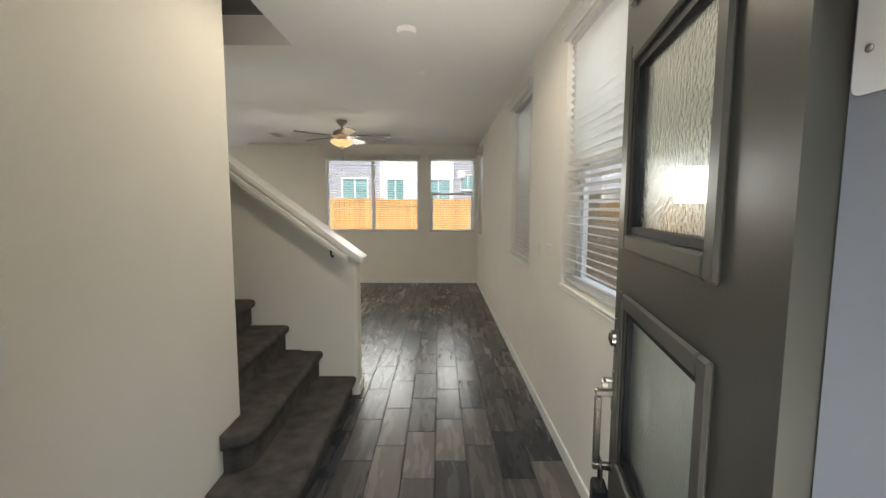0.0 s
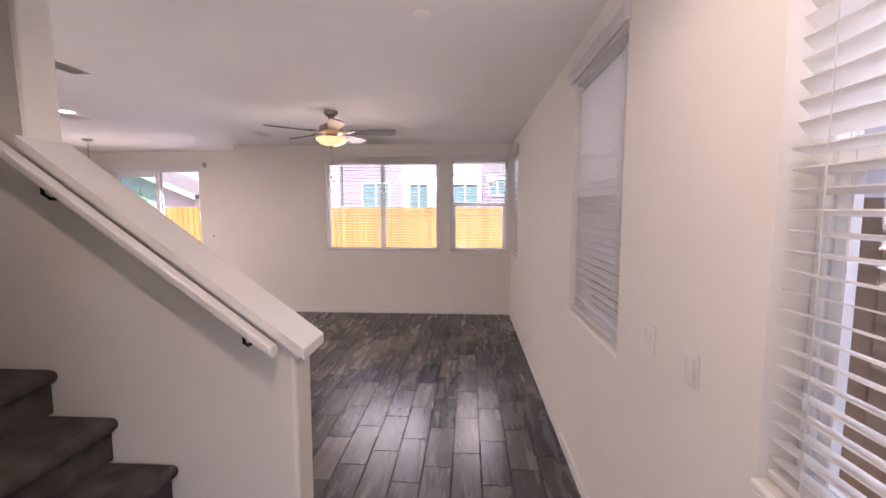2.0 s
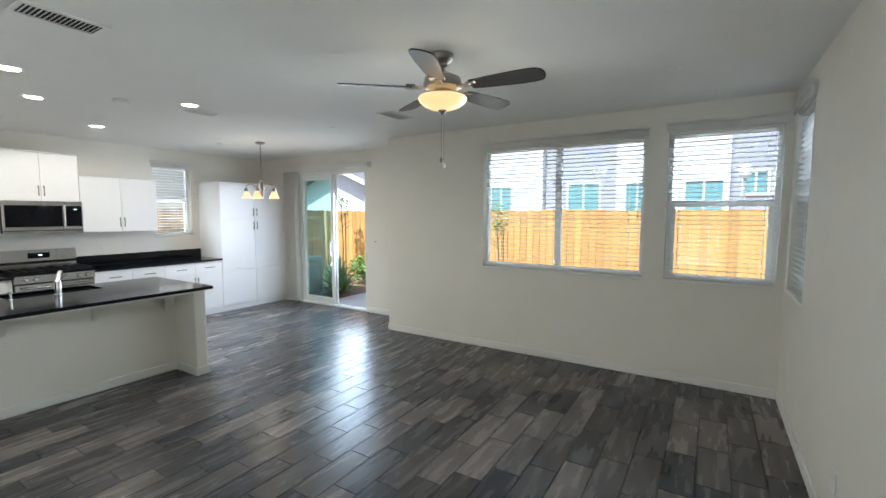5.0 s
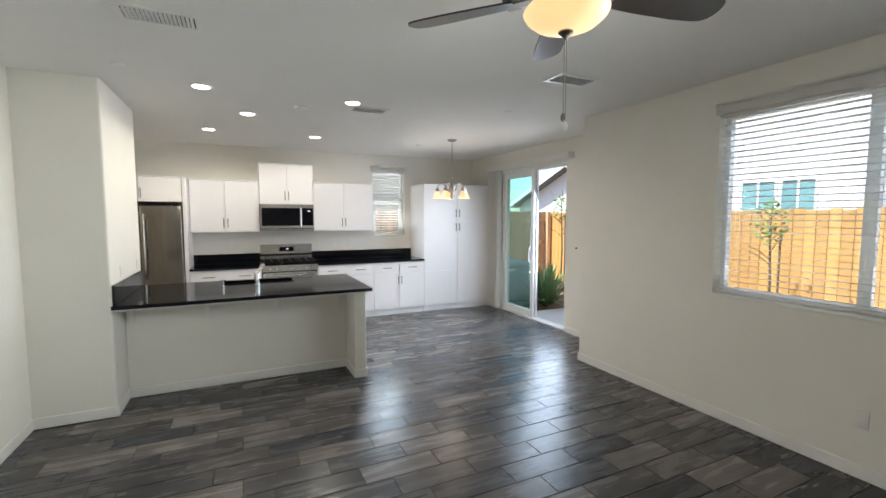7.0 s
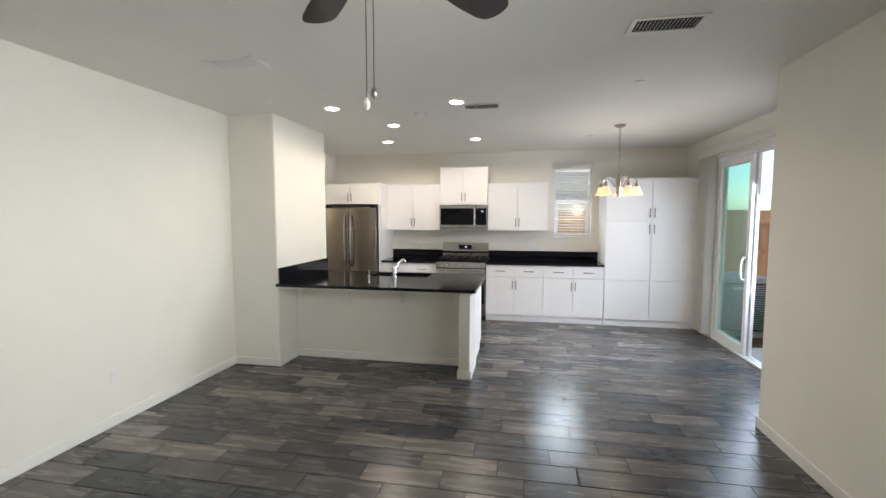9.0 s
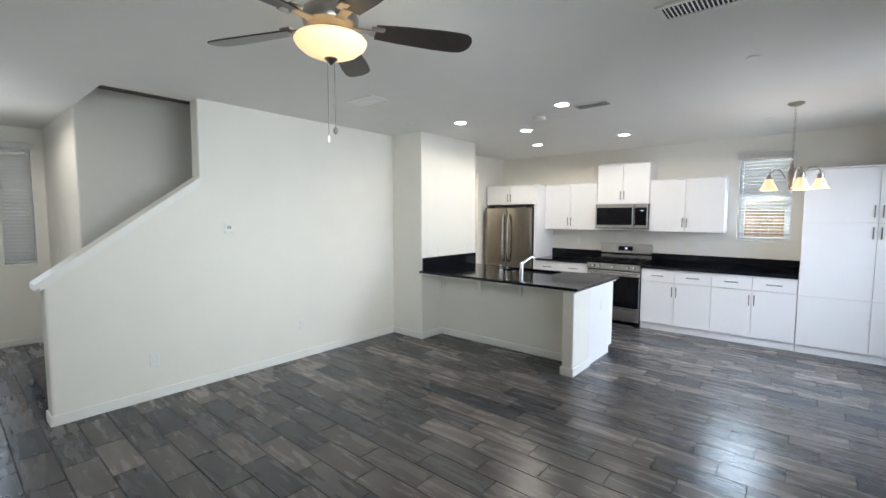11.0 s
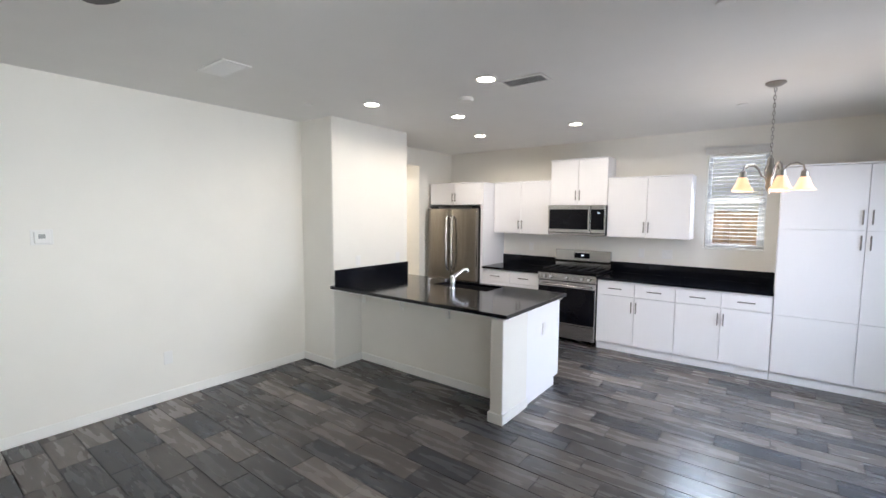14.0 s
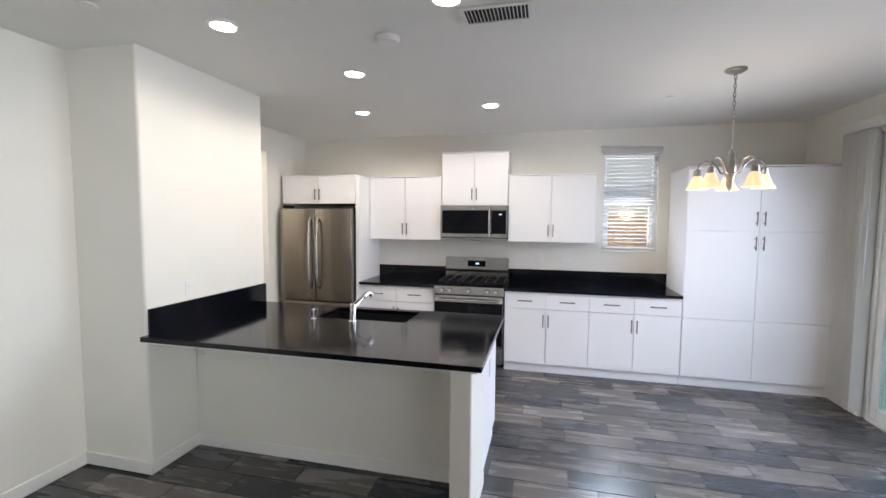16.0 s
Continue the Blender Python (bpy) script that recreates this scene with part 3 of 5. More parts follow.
bm = boxes((bx - 0.011, 0.03, 0.915, bx + 0.011, 0.085, 0.935), (bx - 0.011, 0.066, 0.70, bx + 0.011, 0.085, 0.915), (bx - 0.011, 0.022, 0.68, bx + 0.011, 0.085, 0.70), bevel=0.003)
part("pull_handle", bm, M_DSTEEL, fd, "square satin pull handle")
lb = part("lock_box", boxes((bx - 0.035, 0.04, 0.50, bx + 0.035, 0.085, 0.635), bevel=0.012, seg=2), M_BLACKP, fd, "black key lock box hanging from the handle")
part("shackle", tube(bmesh.new(), [(bx - 0.022, 0.06, 0.63), (bx - 0.02, 0.062, 0.69), (bx - 0.01, 0.064, 0.715), (bx + 0.01, 0.064, 0.715), (bx + 0.02, 0.062, 0.69), (bx + 0.022, 0.06, 0.63)], 0.004), M_DSTEEL, lb)
for hz in (0.25, 1.2, 2.2):
    part("hinge", lathe(bmesh.new(), [(0.008, hz - 0.05), (0.008, hz + 0.05)], (-0.006, -0.026, 0), 10), M_DSTEEL, fd)
jm = thing("door_frame_1", "front door frame coloured grey as if shaded, with a dark threshold", "door frame", (0, 0, 0), kind="structure")
part("jamb", boxes((FRONT[0], YF - T - 0.02, 0, FRONT[0] + 0.03, YF, 2.44), (FRONT[2] - 0.012, YF - T - 0.02, 0, FRONT[2] + 0.0, YF + 0.05, 2.44), (FRONT[0] + 0.03, YF - T - 0.02, 2.425, FRONT[2] - 0.012, YF, 2.44), bevel=0.002), M_JAMB, jm)
part("threshold", boxes((FRONT[0] + 0.03, YF - T - 0.03, 0.0, FRONT[2] - 0.012, YF + 0.01, 0.014), bevel=0.004), M_DSTEEL, jm, "dark metal threshold")
part("brick_mould", boxes((FRONT[2] - 0.03, YF - T - 0.05, 0, FRONT[2] + 0.04, YF - T - 0.021, 2.50), (FRONT[0] - 0.04, YF - T - 0.05, 0, FRONT[0] + 0.03, YF - T - 0.021, 2.50), bevel=0.005), M_JAMB, jm)
for hz in (0.25, 1.60):
    hp = part("hinge_leaf", prism(bmesh.new(), rounded([(YF - 0.01, hz), (YF + 0.043, hz), (YF + 0.043, hz + 0.30), (YF - 0.01, hz + 0.30)] if hz > 1.5 else [(YF - 0.01, hz), (YF + 0.043, hz), (YF + 0.043, hz + 0.1), (YF - 0.01, hz + 0.1)], 0.012), FRONT[2] - 0.0155, FRONT[2] - 0.0125, axis="x"), M_PLATE, jm, "pale hinge leaf with screws")
    for sy, sz in ((0.002, 0.018), (0.026, 0.045), (0.002, 0.08)):
        part("screw", lathe(bmesh.new(), [(0.0045, FRONT[2] - 0.0172), (0.0045, FRONT[2] - 0.0156)], (0, YF + sy, hz + sz), 10, "x"), M_STEEL, hp)

# ---- stairs ----
st = thing("staircase", "carpeted stairs in grey-brown pile climbing beside the half wall", "stairs", (0, 0, 0), kind="structure")
RISE, RUN, SX, Z1 = 0.203, 0.256, -0.235, 0.165
SY1 = YS - 0.172


def carpet_edge(bm, xa):
    es = [e for e in bm.edges if abs(e.verts[0].co.z - e.verts[1].co.z) < 1e-5 and max(v.co.x for v in e.verts) > xa - 0.10 and min(v.co.x for v in e.verts) > xa - 0.40]
    bmesh.ops.bevel(bm, geom=es, offset=0.034, segments=5, affect="EDGES", profile=0.5)
    return bm


for k in range(10):
    xa, z1 = SX - k * RUN, Z1 + RISE * k
    zb = 0.001 if k == 0 else z1 - RISE + 0.001
    if k < 2:
        y0, xb = (1.84, 1.99)[k], XL + 0.002
        def outline(o):
            return rounded([(xa + o, y0 - o), (xa + o, SY1), (xb, SY1), (xb, y0 - o)], [0.13, 0, 0, 0.01])
        bm = prism(bmesh.new(), outline(0.0), zb, z1 - 0.077)
        box(bm, -1.0, YL + 0.002, zb, xb, SY1, z1 - 0.077)
        part("riser", bm, M_CARPET, st)
        bm = carpet_edge(prism(bmesh.new(), outline(0.032), z1 - 0.075, z1), xa)
        box(bm, -1.0, YL + 0.002, z1 - 0.075, xb, SY1, z1 - 0.0005)
    else:
        part("riser", boxes((xa - RUN - 0.1, YL + 0.002, zb, xa, SY1, z1 - 0.077)), M_CARPET, st)
        bm = carpet_edge(boxes((xa - RUN - 0.1, YL + 0.002, z1 - 0.075, xa + 0.032, SY1, z1)), xa)
    part("tread", bm, M_CARPET, st, smooth=True)
hr = thing("handrail", "white painted handrail on dark brackets along the half wall", "handrail", (0, 0, 0))
hy_ = YS - 0.17 - 0.075
bm = bmesh.new()
pa, pb = (-0.24, CAP0 - 0.055), (-3.2, CAP0 - 0.055 + SL * (-3.2 + 0.24))
prism(bm, rounded([(hy_ - 0.028, 0.0), (hy_ + 0.028, 0.0), (hy_ + 0.028, 0.045), (hy_ - 0.028, 0.045)], 0.012, 3), 0, 1, axis="x")
for v in bm.verts:
    f = v.co.x
    v.co.x = pa[0] + (pb[0] - pa[0]) * f
    v.co.z += pa[1] + (pb[1] - pa[1]) * f
part("rail", bm, M_TRIM, hr)
for xx in (-0.36, -1.15, -2.2):
    zz = CAP0 - 0.055 + SL * (xx + 0.24)
    part("bracket", tube(bmesh.new(), [(xx, hy_, zz + 0.004), (xx, hy_, zz - 0.035), (xx, hy_ + 0.03, zz - 0.055), (xx, YS - 0.171, zz - 0.055)], 0.007, 8), M_BLACKP, hr, "dark metal bracket")


# ---- kitchen cabinets ----
def pull(bm, x, y, z, length, vertical=True):
    """A bar pull standing out along +x."""
    d = (0, 0, length / 2) if vertical else (0, length / 2, 0)
    e = tuple(c * 0.66 for c in d)
    tube(bm, [(x + 0.03, y - d[1], z - d[2]), (x + 0.03, y + d[1], z + d[2])], 0.006, 8)
    for s in (-1, 1):
        tube(bm, [(x, y + s * e[1], z + s * e[2]), (x + 0.03, y + s * e[1], z + s * e[2])], 0.005, 6)
    return bm


def front(t, name, y0, z0, y1, z1, x, hy=None, hz=None, vertical=True, length=0.13):
    d = part(name, boxes((x, y0 + 0.0022, z0 + 0.0022, x + 0.019, y1 - 0.0022, z1 - 0.0022), bevel=0.002), M_CAB, t)
    if hy is not None:
        part("handle", pull(bmesh.new(), x + 0.019, hy, hz, length, vertical), M_PULL, d, "brushed nickel bar pull")


def base_cabinet(y0, y1, label):
    t = thing("base_cabinet", label, "cabinet", (XW, y0, 0), group="base cabinets")
    w = y1 - y0
    part("body", boxes((0.002, 0.001, 0.09, 0.61, w - 0.001, TOP - 0.002)), M_CAB, t)
    part("toe_kick", boxes((0.002, 0.001, 0.0, 0.60, w - 0.001, 0.088)), M_CAB, t)
    h = w / 2
    for k in (0, 1):
        front(t, "drawer_front", k * h, 0.69, (k + 1) * h, 0.848, 0.612, (k + 0.5) * h, 0.772, False, 0.15)
        front(t, "door", k * h, 0.095, (k + 1) * h, 0.685, 0.612, h + (0.026 if k else -0.026), 0.565)
    return t


def wall_cabinet(y0, y1, z0, z1, depth, label, hz=0.13):
    t = thing("wall_cabinet", label, "cabinet", (XW, y0, z0), group="wall cabinets")
    w, h = y1 - y0, z1 - z0
    part("body", boxes((0.002, 0.001, 0, depth, w - 0.001, h)), M_CAB, t)
    part("crown", boxes((0.002, -0.004, h, depth + 0.032, w + 0.004, h + 0.016), bevel=0.003), M_CAB, t)
    for k in (0, 1):
        front(t, "door", k * w / 2, 0.0, (k + 1) * w / 2, h, depth + 0.001, w / 2 + (0.026 if k else -0.026), hz)
    return t


base_cabinet(5.91, 6.77, "white flat-front base cabinet beside the range")
base_cabinet(6.77, 7.632, "white flat-front base cabinet beside the pantry")
base_cabinet(4.245, 5.13, "white flat-front base cabinet beside the refrigerator")
wall_cabinet(4.245, 5.135, 1.376, 2.108, 0.31, "white flat-front wall cabinet beside the refrigerator")
wall_cabinet(5.14, 5.902, 1.777, 2.376, 0.31, "taller white cabinet above the microwave")
wall_cabinet(5.907, 6.835, 1.376, 2.108, 0.31, "white flat-front wall cabinet beside the kitchen window")
wall_cabinet(3.245, 4.19, 1.79, 2.108, 0.60, "white cabinet bridging above the refrigerator", hz=0.11)
solid("fridge_side_panel", boxes((0.002, 4.196, 0, 0.63, 4.240, 2.108)), M_CAB, "white tall panel beside the refrigerator", "panel", at=(XW, 0, 0))
pt = thing("pantry_cabinet", "tall white flat-front pantry cabinet by the patio door", "cabinet", (XW, 7.636, 0))
PW = 1.234
part("body", boxes((0.002, 0.0, 0.09, 0.61, PW, 2.124)), M_CAB, pt)
part("toe_kick", boxes((0.002, 0.0, 0.0, 0.60, PW, 0.088)), M_CAB, pt)
part("filler", boxes((0.002, PW + 0.001, 0.0, 0.605, YN2 - 7.638, 2.124)), M_CAB, pt)
part("crown", boxes((0.002, -0.004, 2.126, 0.642, PW + 0.026, 2.142), bevel=0.003), M_CAB, pt)
for k in (0, 1):
    ya, yb = k * PW / 2, (k + 1) * PW / 2
    hh = PW / 2 + (0.032 if k else -0.032)
    front(pt, "door", ya, 0.095, yb, 0.68, 0.612)
    front(pt, "door", ya, 0.68, yb, 1.53, 0.612, hh, 1.42)
    front(pt, "door", ya, 1.53, yb, 2.122, 0.612, hh, 1.65)

ct = thing("countertop", "polished black granite worktop along the kitchen wall", "countertop", (XW, 0, TOP))
part("slab", boxes((0.003, 4.242, 0, 0.655, 5.132, 0.03), bevel=0.004), M_BLACK, ct)
part("slab", boxes((0.003, 5.907, 0, 0.655, 7.634, 0.03), bevel=0.004), M_BLACK, ct)
part("backsplash", boxes((0.003, 4.242, 0.031, 0.023, 7.634, 0.168), bevel=0.003), M_BLACK, ct)

# range
rg = thing("range", "stainless steel gas range with black oven glass", "stove", (XW, 5.138, 0))
RW = 0.762
part("body", boxes((0.03, 0.0, 0.05, 0.62, RW, 0.90)), M_BLACKP, rg)
part("cooktop", boxes((0.03, 0.0, 0.901, 0.665, RW, 0.918), bevel=0.004), M_DARK, rg, "black enamel cooktop")
bm = bmesh.new()
for gy in (0.02, 0.275, 0.53):
    for p in range(3):
        box(bm, 0.10, gy + 0.01 + p * 0.105, 0.93, 0.60, gy + 0.022 + p * 0.105, 0.945)
    for p in range(3):
        box(bm, 0.12 + p * 0.22, gy + 0.01, 0.919, 0.135 + p * 0.22, gy + 0.232, 0.938)
part("grate", bm, M_BLACKP, rg, "black cast-iron grates")
bm = prism(bmesh.new(), [(0.03, 0.93), (0.03, 1.15), (0.075, 1.165), (0.095, 1.16), (0.10, 1.02), (0.085, 0.985), (0.085, 0.93)], 0.0, RW, axis="y")
bg = part("back_guard", bm, M_STEEL, rg)
part("display", boxes((0.099, RW * 0.36, 1.055, 0.103, RW * 0.64, 1.125)), M_DARK, bg, "black clock display")
part("readout", boxes((0.1035, RW * 0.49, 1.085, 0.1042, RW * 0.54, 1.10)), mat("white_readout", (0.8, 0.85, 0.9), emit=(0.8, 0.9, 1.0), power=1.0, vary=0, bump=0), bg, "lit white clock digits")
cp = part("control_panel", prism(bmesh.new(), [(0.62, 0.80), (0.655, 0.80), (0.675, 0.81), (0.668, 0.895), (0.62, 0.90)], 0.0, RW, axis="y"), M_STEEL, rg)
for ky in (0.10, 0.185, 0.39, 0.595, 0.68):
    part("knob", lathe(bmesh.new(), [(0.025, 0.671), (0.024, 0.69), (0.019, 0.705), (0.017, 0.708)], (0, ky, 0.852), 18, "x"), M_CHROME, cp, smooth=True)
od = part("oven_door", boxes((0.621, 0.004, 0.24, 0.665, RW - 0.004, 0.795), bevel=0.006), M_STEEL, rg)
part("oven_window", boxes((0.6655, 0.008, 0.262, 0.669, RW - 0.008, 0.722), bevel=0.001), M_DARK, od, "black oven glass")
bm = tube(bmesh.new(), [(0.70, 0.05, 0.75), (0.71, RW / 2, 0.752), (0.70, RW - 0.05, 0.75)], 0.012)
for yy in (0.07, RW - 0.07):
    box(bm, 0.666, yy - 0.012, 0.738, 0.70, yy + 0.012, 0.762)
part("oven_handle", bm, M_STEEL, od)
part("storage_drawer", boxes((0.621, 0.004, 0.06, 0.66, RW - 0.004, 0.232), bevel=0.005), M_STEEL, rg)
for fx in (0.08, 0.56):
    for fy in (0.05, RW - 0.05):
        part("foot", lathe(bmesh.new(), [(0.018, 0.0), (0.018, 0.05)], (fx, fy, 0), 10), M_BLACKP, rg)

# microwave
mw = thing("microwave", "stainless steel over-the-range microwave with black window", "microwave", (XW, 5.14, 1.386))
MW = 0.762
part("body", boxes((0.003, 0.0, 0.0, 0.38, MW, 0.393), bevel=0.003), M_BLACKP, mw)
dr = part("door", boxes((0.381, 0.0, 0.03, 0.405, MW * 0.76, 0.393), bevel=0.004), M_STEEL, mw)
part("window", boxes((0.4052, 0.022, 0.075, 0.408, MW * 0.725, 0.338), bevel=0.001), M_DARK, dr, "black microwave window")
part("handle", tube(boxes((0.40, MW * 0.735, 0.07, 0.43, MW * 0.75, 0.09), (0.40, MW * 0.735, 0.31, 0.43, MW * 0.75, 0.33)), [(0.433, MW * 0.742, 0.05), (0.437, MW * 0.742, 0.2), (0.433, MW * 0.742, 0.35)], 0.010), M_STEEL, dr)
pn = part("control_panel", boxes((0.381, MW * 0.765, 0.03, 0.405, MW, 0.393), bevel=0.004), M_STEEL, mw)
part("key_pad", boxes((0.4052, MW * 0.772, 0.075, 0.4075, MW * 0.985, 0.338), bevel=0.001), M_DARK, pn, "black control panel")
part("readout", boxes((0.4078, MW * 0.88, 0.288, 0.4085, MW * 0.92, 0.296)), bpy.data.materials["white_readout"], pn, "lit white clock digits")
part("vent_lip", boxes((0.381, 0.0, 0.0, 0.40, MW, 0.027), bevel=0.003), M_STEEL, mw)
part("badge", lathe(bmesh.new(), [(0.012, 0.4052), (0.012, 0.407)], (0, MW * 0.5, 0.355), 16, "x"), M_CHROME, mw)

# refrigerator
rf = thing("refrigerator", "stainless steel french-door refrigerator with curved handles", "refrigerator", (XW + 0.02, 3.275, 0))
FW = 0.91
part("cabinet", boxes((0.0, 0.0, 0.03, 0.63, FW, 1.74)), M_BLACKP, rf, "dark grey side")
for k in (0, 1):
    ya, yb = (0.0, FW / 2 - 0.003) if k == 0 else (FW / 2 + 0.003, FW)
    d = part("door", boxes((0.635, ya, 0.66, 0.71, yb, 1.735), bevel=0.012, seg=3), M_DSTEEL, rf, smooth=True)
    hy0 = FW / 2 + (0.05 if k else -0.05)
    part("handle", tube(bmesh.new(), [(0.71, hy0, 0.80), (0.745, hy0, 0.84), (0.762, hy0, 1.0), (0.768, hy0, 1.2), (0.762, hy0, 1.4), (0.745, hy0, 1.58), (0.71, hy0, 1.62)], 0.013), M_STEEL, d, "curved steel handle", smooth=True)
d = part("freezer_drawer", boxes((0.635, 0.0, 0.06, 0.71, FW, 0.65), bevel=0.012, seg=3), M_DSTEEL, rf, smooth=True)
part("handle", tube(bmesh.new(), [(0.71, 0.1, 0.57), (0.755, 0.14, 0.57), (0.765, FW / 2, 0.57), (0.755, FW - 0.14, 0.57), (0.71, FW - 0.1, 0.57)], 0.013), M_STEEL, d)
part("grille", boxes((0.60, 0.02, 0.0, 0.66, FW - 0.02, 0.055)), M_BLACKP, rf)
part("hinge_cover", boxes((0.55, 0.03, 1.741, 0.68, 0.10, 1.765), (0.55, FW - 0.10, 1.741, 0.68, FW - 0.03, 1.765), bevel=0.004), M_BLACKP, rf)

# ---- island ----
IX0, IX1, IY0, IY1, IB = -4.835, -3.655, 3.937, 6.03, -4.08
isl = thing("kitchen_island", "white breakfast-bar peninsula with a knee wall and end panel", "island", (0, 0, 0))
part("knee_wall", boxes((IB - 0.12, 3.939, 0, IB, 5.86, TOP - 0.022)), M_WALL, isl)
ew = prism(bmesh.new(), rounded([(-3.70, 5.86), (-3.70, 5.975), (-4.12, 5.975), (-4.12, 5.86)], [0.015, 0.015, 0, 0]), 0, TOP - 0.022)
part("end_post", ew, M_WALL, isl, smooth=True)
part("end_panel", boxes((-4.81, 5.87, 0.09, -4.122, 5.973, TOP - 0.022)), M_CAB, isl)
part("end_toe", boxes((-4.73, 5.88, 0.0, -4.122, 5.965, 0.088)), M_CAB, isl)
part("cabinet_body", boxes((-4.805, 3.939, 0.09, IB - 0.122, 5.868, 0.60), (-4.805, 3.939, 0.601, -4.792, 5.868, TOP - 0.022)), M_CAB, isl)
part("sub_top", boxes((IX0 + 0.03, IY0 + 0.002, TOP - 0.021, IX1 - 0.03, 4.65, TOP - 0.001), (IX0 + 0.03, 5.42, TOP - 0.021, IX1 - 0.03, IY1 - 0.025, TOP - 0.001), (-4.395, 4.65, TOP - 0.021, IX1 - 0.03, 5.42, TOP - 0.001), bevel=0.002), M_TRIM, isl)
part("baseboard", boxes((IB, 3.951, 0, IB + D, 5.86, 0.085), (-4.06, 5.847, 0, -3.70, 5.86, 0.085), (-3.70, 5.847, 0, -3.70 + D, 5.975 + D, 0.085), (-4.12, 5.975, 0, -3.70, 5.975 + D, 0.085), bevel=0.004), M_TRIM, isl)
for by in (3.99, 4.57, 5.17, 5.77):
    bm = prism(bmesh.new(), [(IB, TOP - 0.022), (IB + 0.24, TOP - 0.022), (IB + 0.24, 0.84), (IB + 0.06, 0.80), (IB + 0.025, 0.66), (IB, 0.66)], by - 0.018, by + 0.018, axis="y")
    part("bracket", bm, M_TRIM, isl, "white corbel bracket")
it = thing("island_countertop", "polished black granite island top with an undermount sink", "countertop", (0, 0, TOP))
SK = (-4.77, 4.69, -4.42, 5.38)      # sink opening: x0, y0, x1, y1
bm = bmesh.new()
oo, ii = [(IX0, IY0), (IX1, IY0), (IX1, IY1), (IX0, IY1)], [(SK[0], SK[1]), (SK[2], SK[1]), (SK[2], SK[3]), (SK[0], SK[3])]
vs = [[bm.verts.new((*p, z)) for p in ring] for z in (0.0, 0.03) for ring in (oo, ii)]
for k in range(4):
    j = (k + 1) % 4
    bm.faces.new((vs[2][k], vs[2][j], vs[3][j], vs[3][k]))
    bm.faces.new((vs[0][k], vs[1][k], vs[1][j], vs[0][j]))
    bm.faces.new((vs[0][k], vs[0][j], vs[2][j], vs[2][k]))
    bm.faces.new((vs[1][k], vs[3][k], vs[3][j], vs[1][j]))
bmesh.ops.recalc_face_normals(bm, faces=bm.faces)
bmesh.ops.bevel(bm, geom=[e for e in bm.edges if all(v.co.z > 0.02 for v in e.verts) and all(v.co.x in (IX0, IX1) or v.co.y in (IY0, IY1) for v in e.verts)], offset=0.004, segments=2, affect="EDGES", profile=0.5)
part("slab", bm, M_BLACK, it)
part("backsplash", boxes((PXW + 0.01, 3.937, 0.031, PX - 0.01, 3.957, 0.19), bevel=0.003), M_BLACK, it)
sk = thing("sink", "black composite double-bowl undermount sink", "sink", (0, 0, TOP - 0.204))
part("basin", boxes((SK[0] - 0.015, SK[1] - 0.015, 0, SK[2] + 0.015, SK[3] + 0.015, 0.012), (SK[0] - 0.015, SK[1] - 0.015, 0.012, SK[0], SK[3] + 0.015, 0.203), (SK[2], SK[1] - 0.015, 0.012, SK[2] + 0.015, SK[3] + 0.015, 0.203),
     (SK[0], SK[1] - 0.015, 0.012, SK[2], SK[1], 0.203), (SK[0], SK[3], 0.012, SK[2], SK[3] + 0.015, 0.203)), M_BLACKP, sk)
part("divider", boxes((SK[0], 5.03, 0.012, SK[2], 5.05, 0.15), bevel=0.006), M_BLACKP, sk)
for yy in (4.86, 5.21):
    part("drain", lathe(bmesh.new(), [(0.045, 0.012), (0.043, 0.016), (0.02, 0.0155)], ((SK[0] + SK[2]) / 2, yy, 0), 18), M_STEEL, sk)
fc = thing("faucet", "chrome single-lever kitchen faucet on the island", "faucet", (-4.355, 5.01, TOP + 0.03))
part("base", lathe(bmesh.new(), [(0.032, 0), (0.032, 0.008), (0.027, 0.012), (0.026, 0.10), (0.023, 0.125), (0.012, 0.134)], n=20), M_CHROME, fc, smooth=True)
part("spout", tube(bmesh.new(), [(0, 0, 0.085), (-0.025, 0.012, 0.118), (-0.07, 0.033, 0.155), (-0.12, 0.056, 0.186), (-0.15, 0.07, 0.186), (-0.162, 0.076, 0.164)], [0.017, 0.017, 0.016, 0.017, 0.019, 0.019], 12), M_CHROME, fc, smooth=True)
part("lever", tube(bmesh.new(), [(0, 0, 0.12), (-0.01, 0.03, 0.15), (-0.02, 0.085, 0.185)], [0.010, 0.009, 0.006], 10), M_CHROME, fc, smooth=True)
sp = thing("soap_dispenser", "small chrome soap dispenser beside the faucet", "soap dispenser", (-4.355, 4.70, TOP + 0.03))
part("stem", lathe(bmesh.new(), [(0.02, 0), (0.02, 0.006), (0.009, 0.01), (0.009, 0.05), (0.016, 0.055), (0.016, 0.072), (0.006, 0.078)], n=16), M_CHROME, sp, smooth=True)
part("nozzle", tube(bmesh.new(), [(0, 0, 0.065), (-0.05, 0.0, 0.062)], 0.005, 8), M_CHROME, sp)

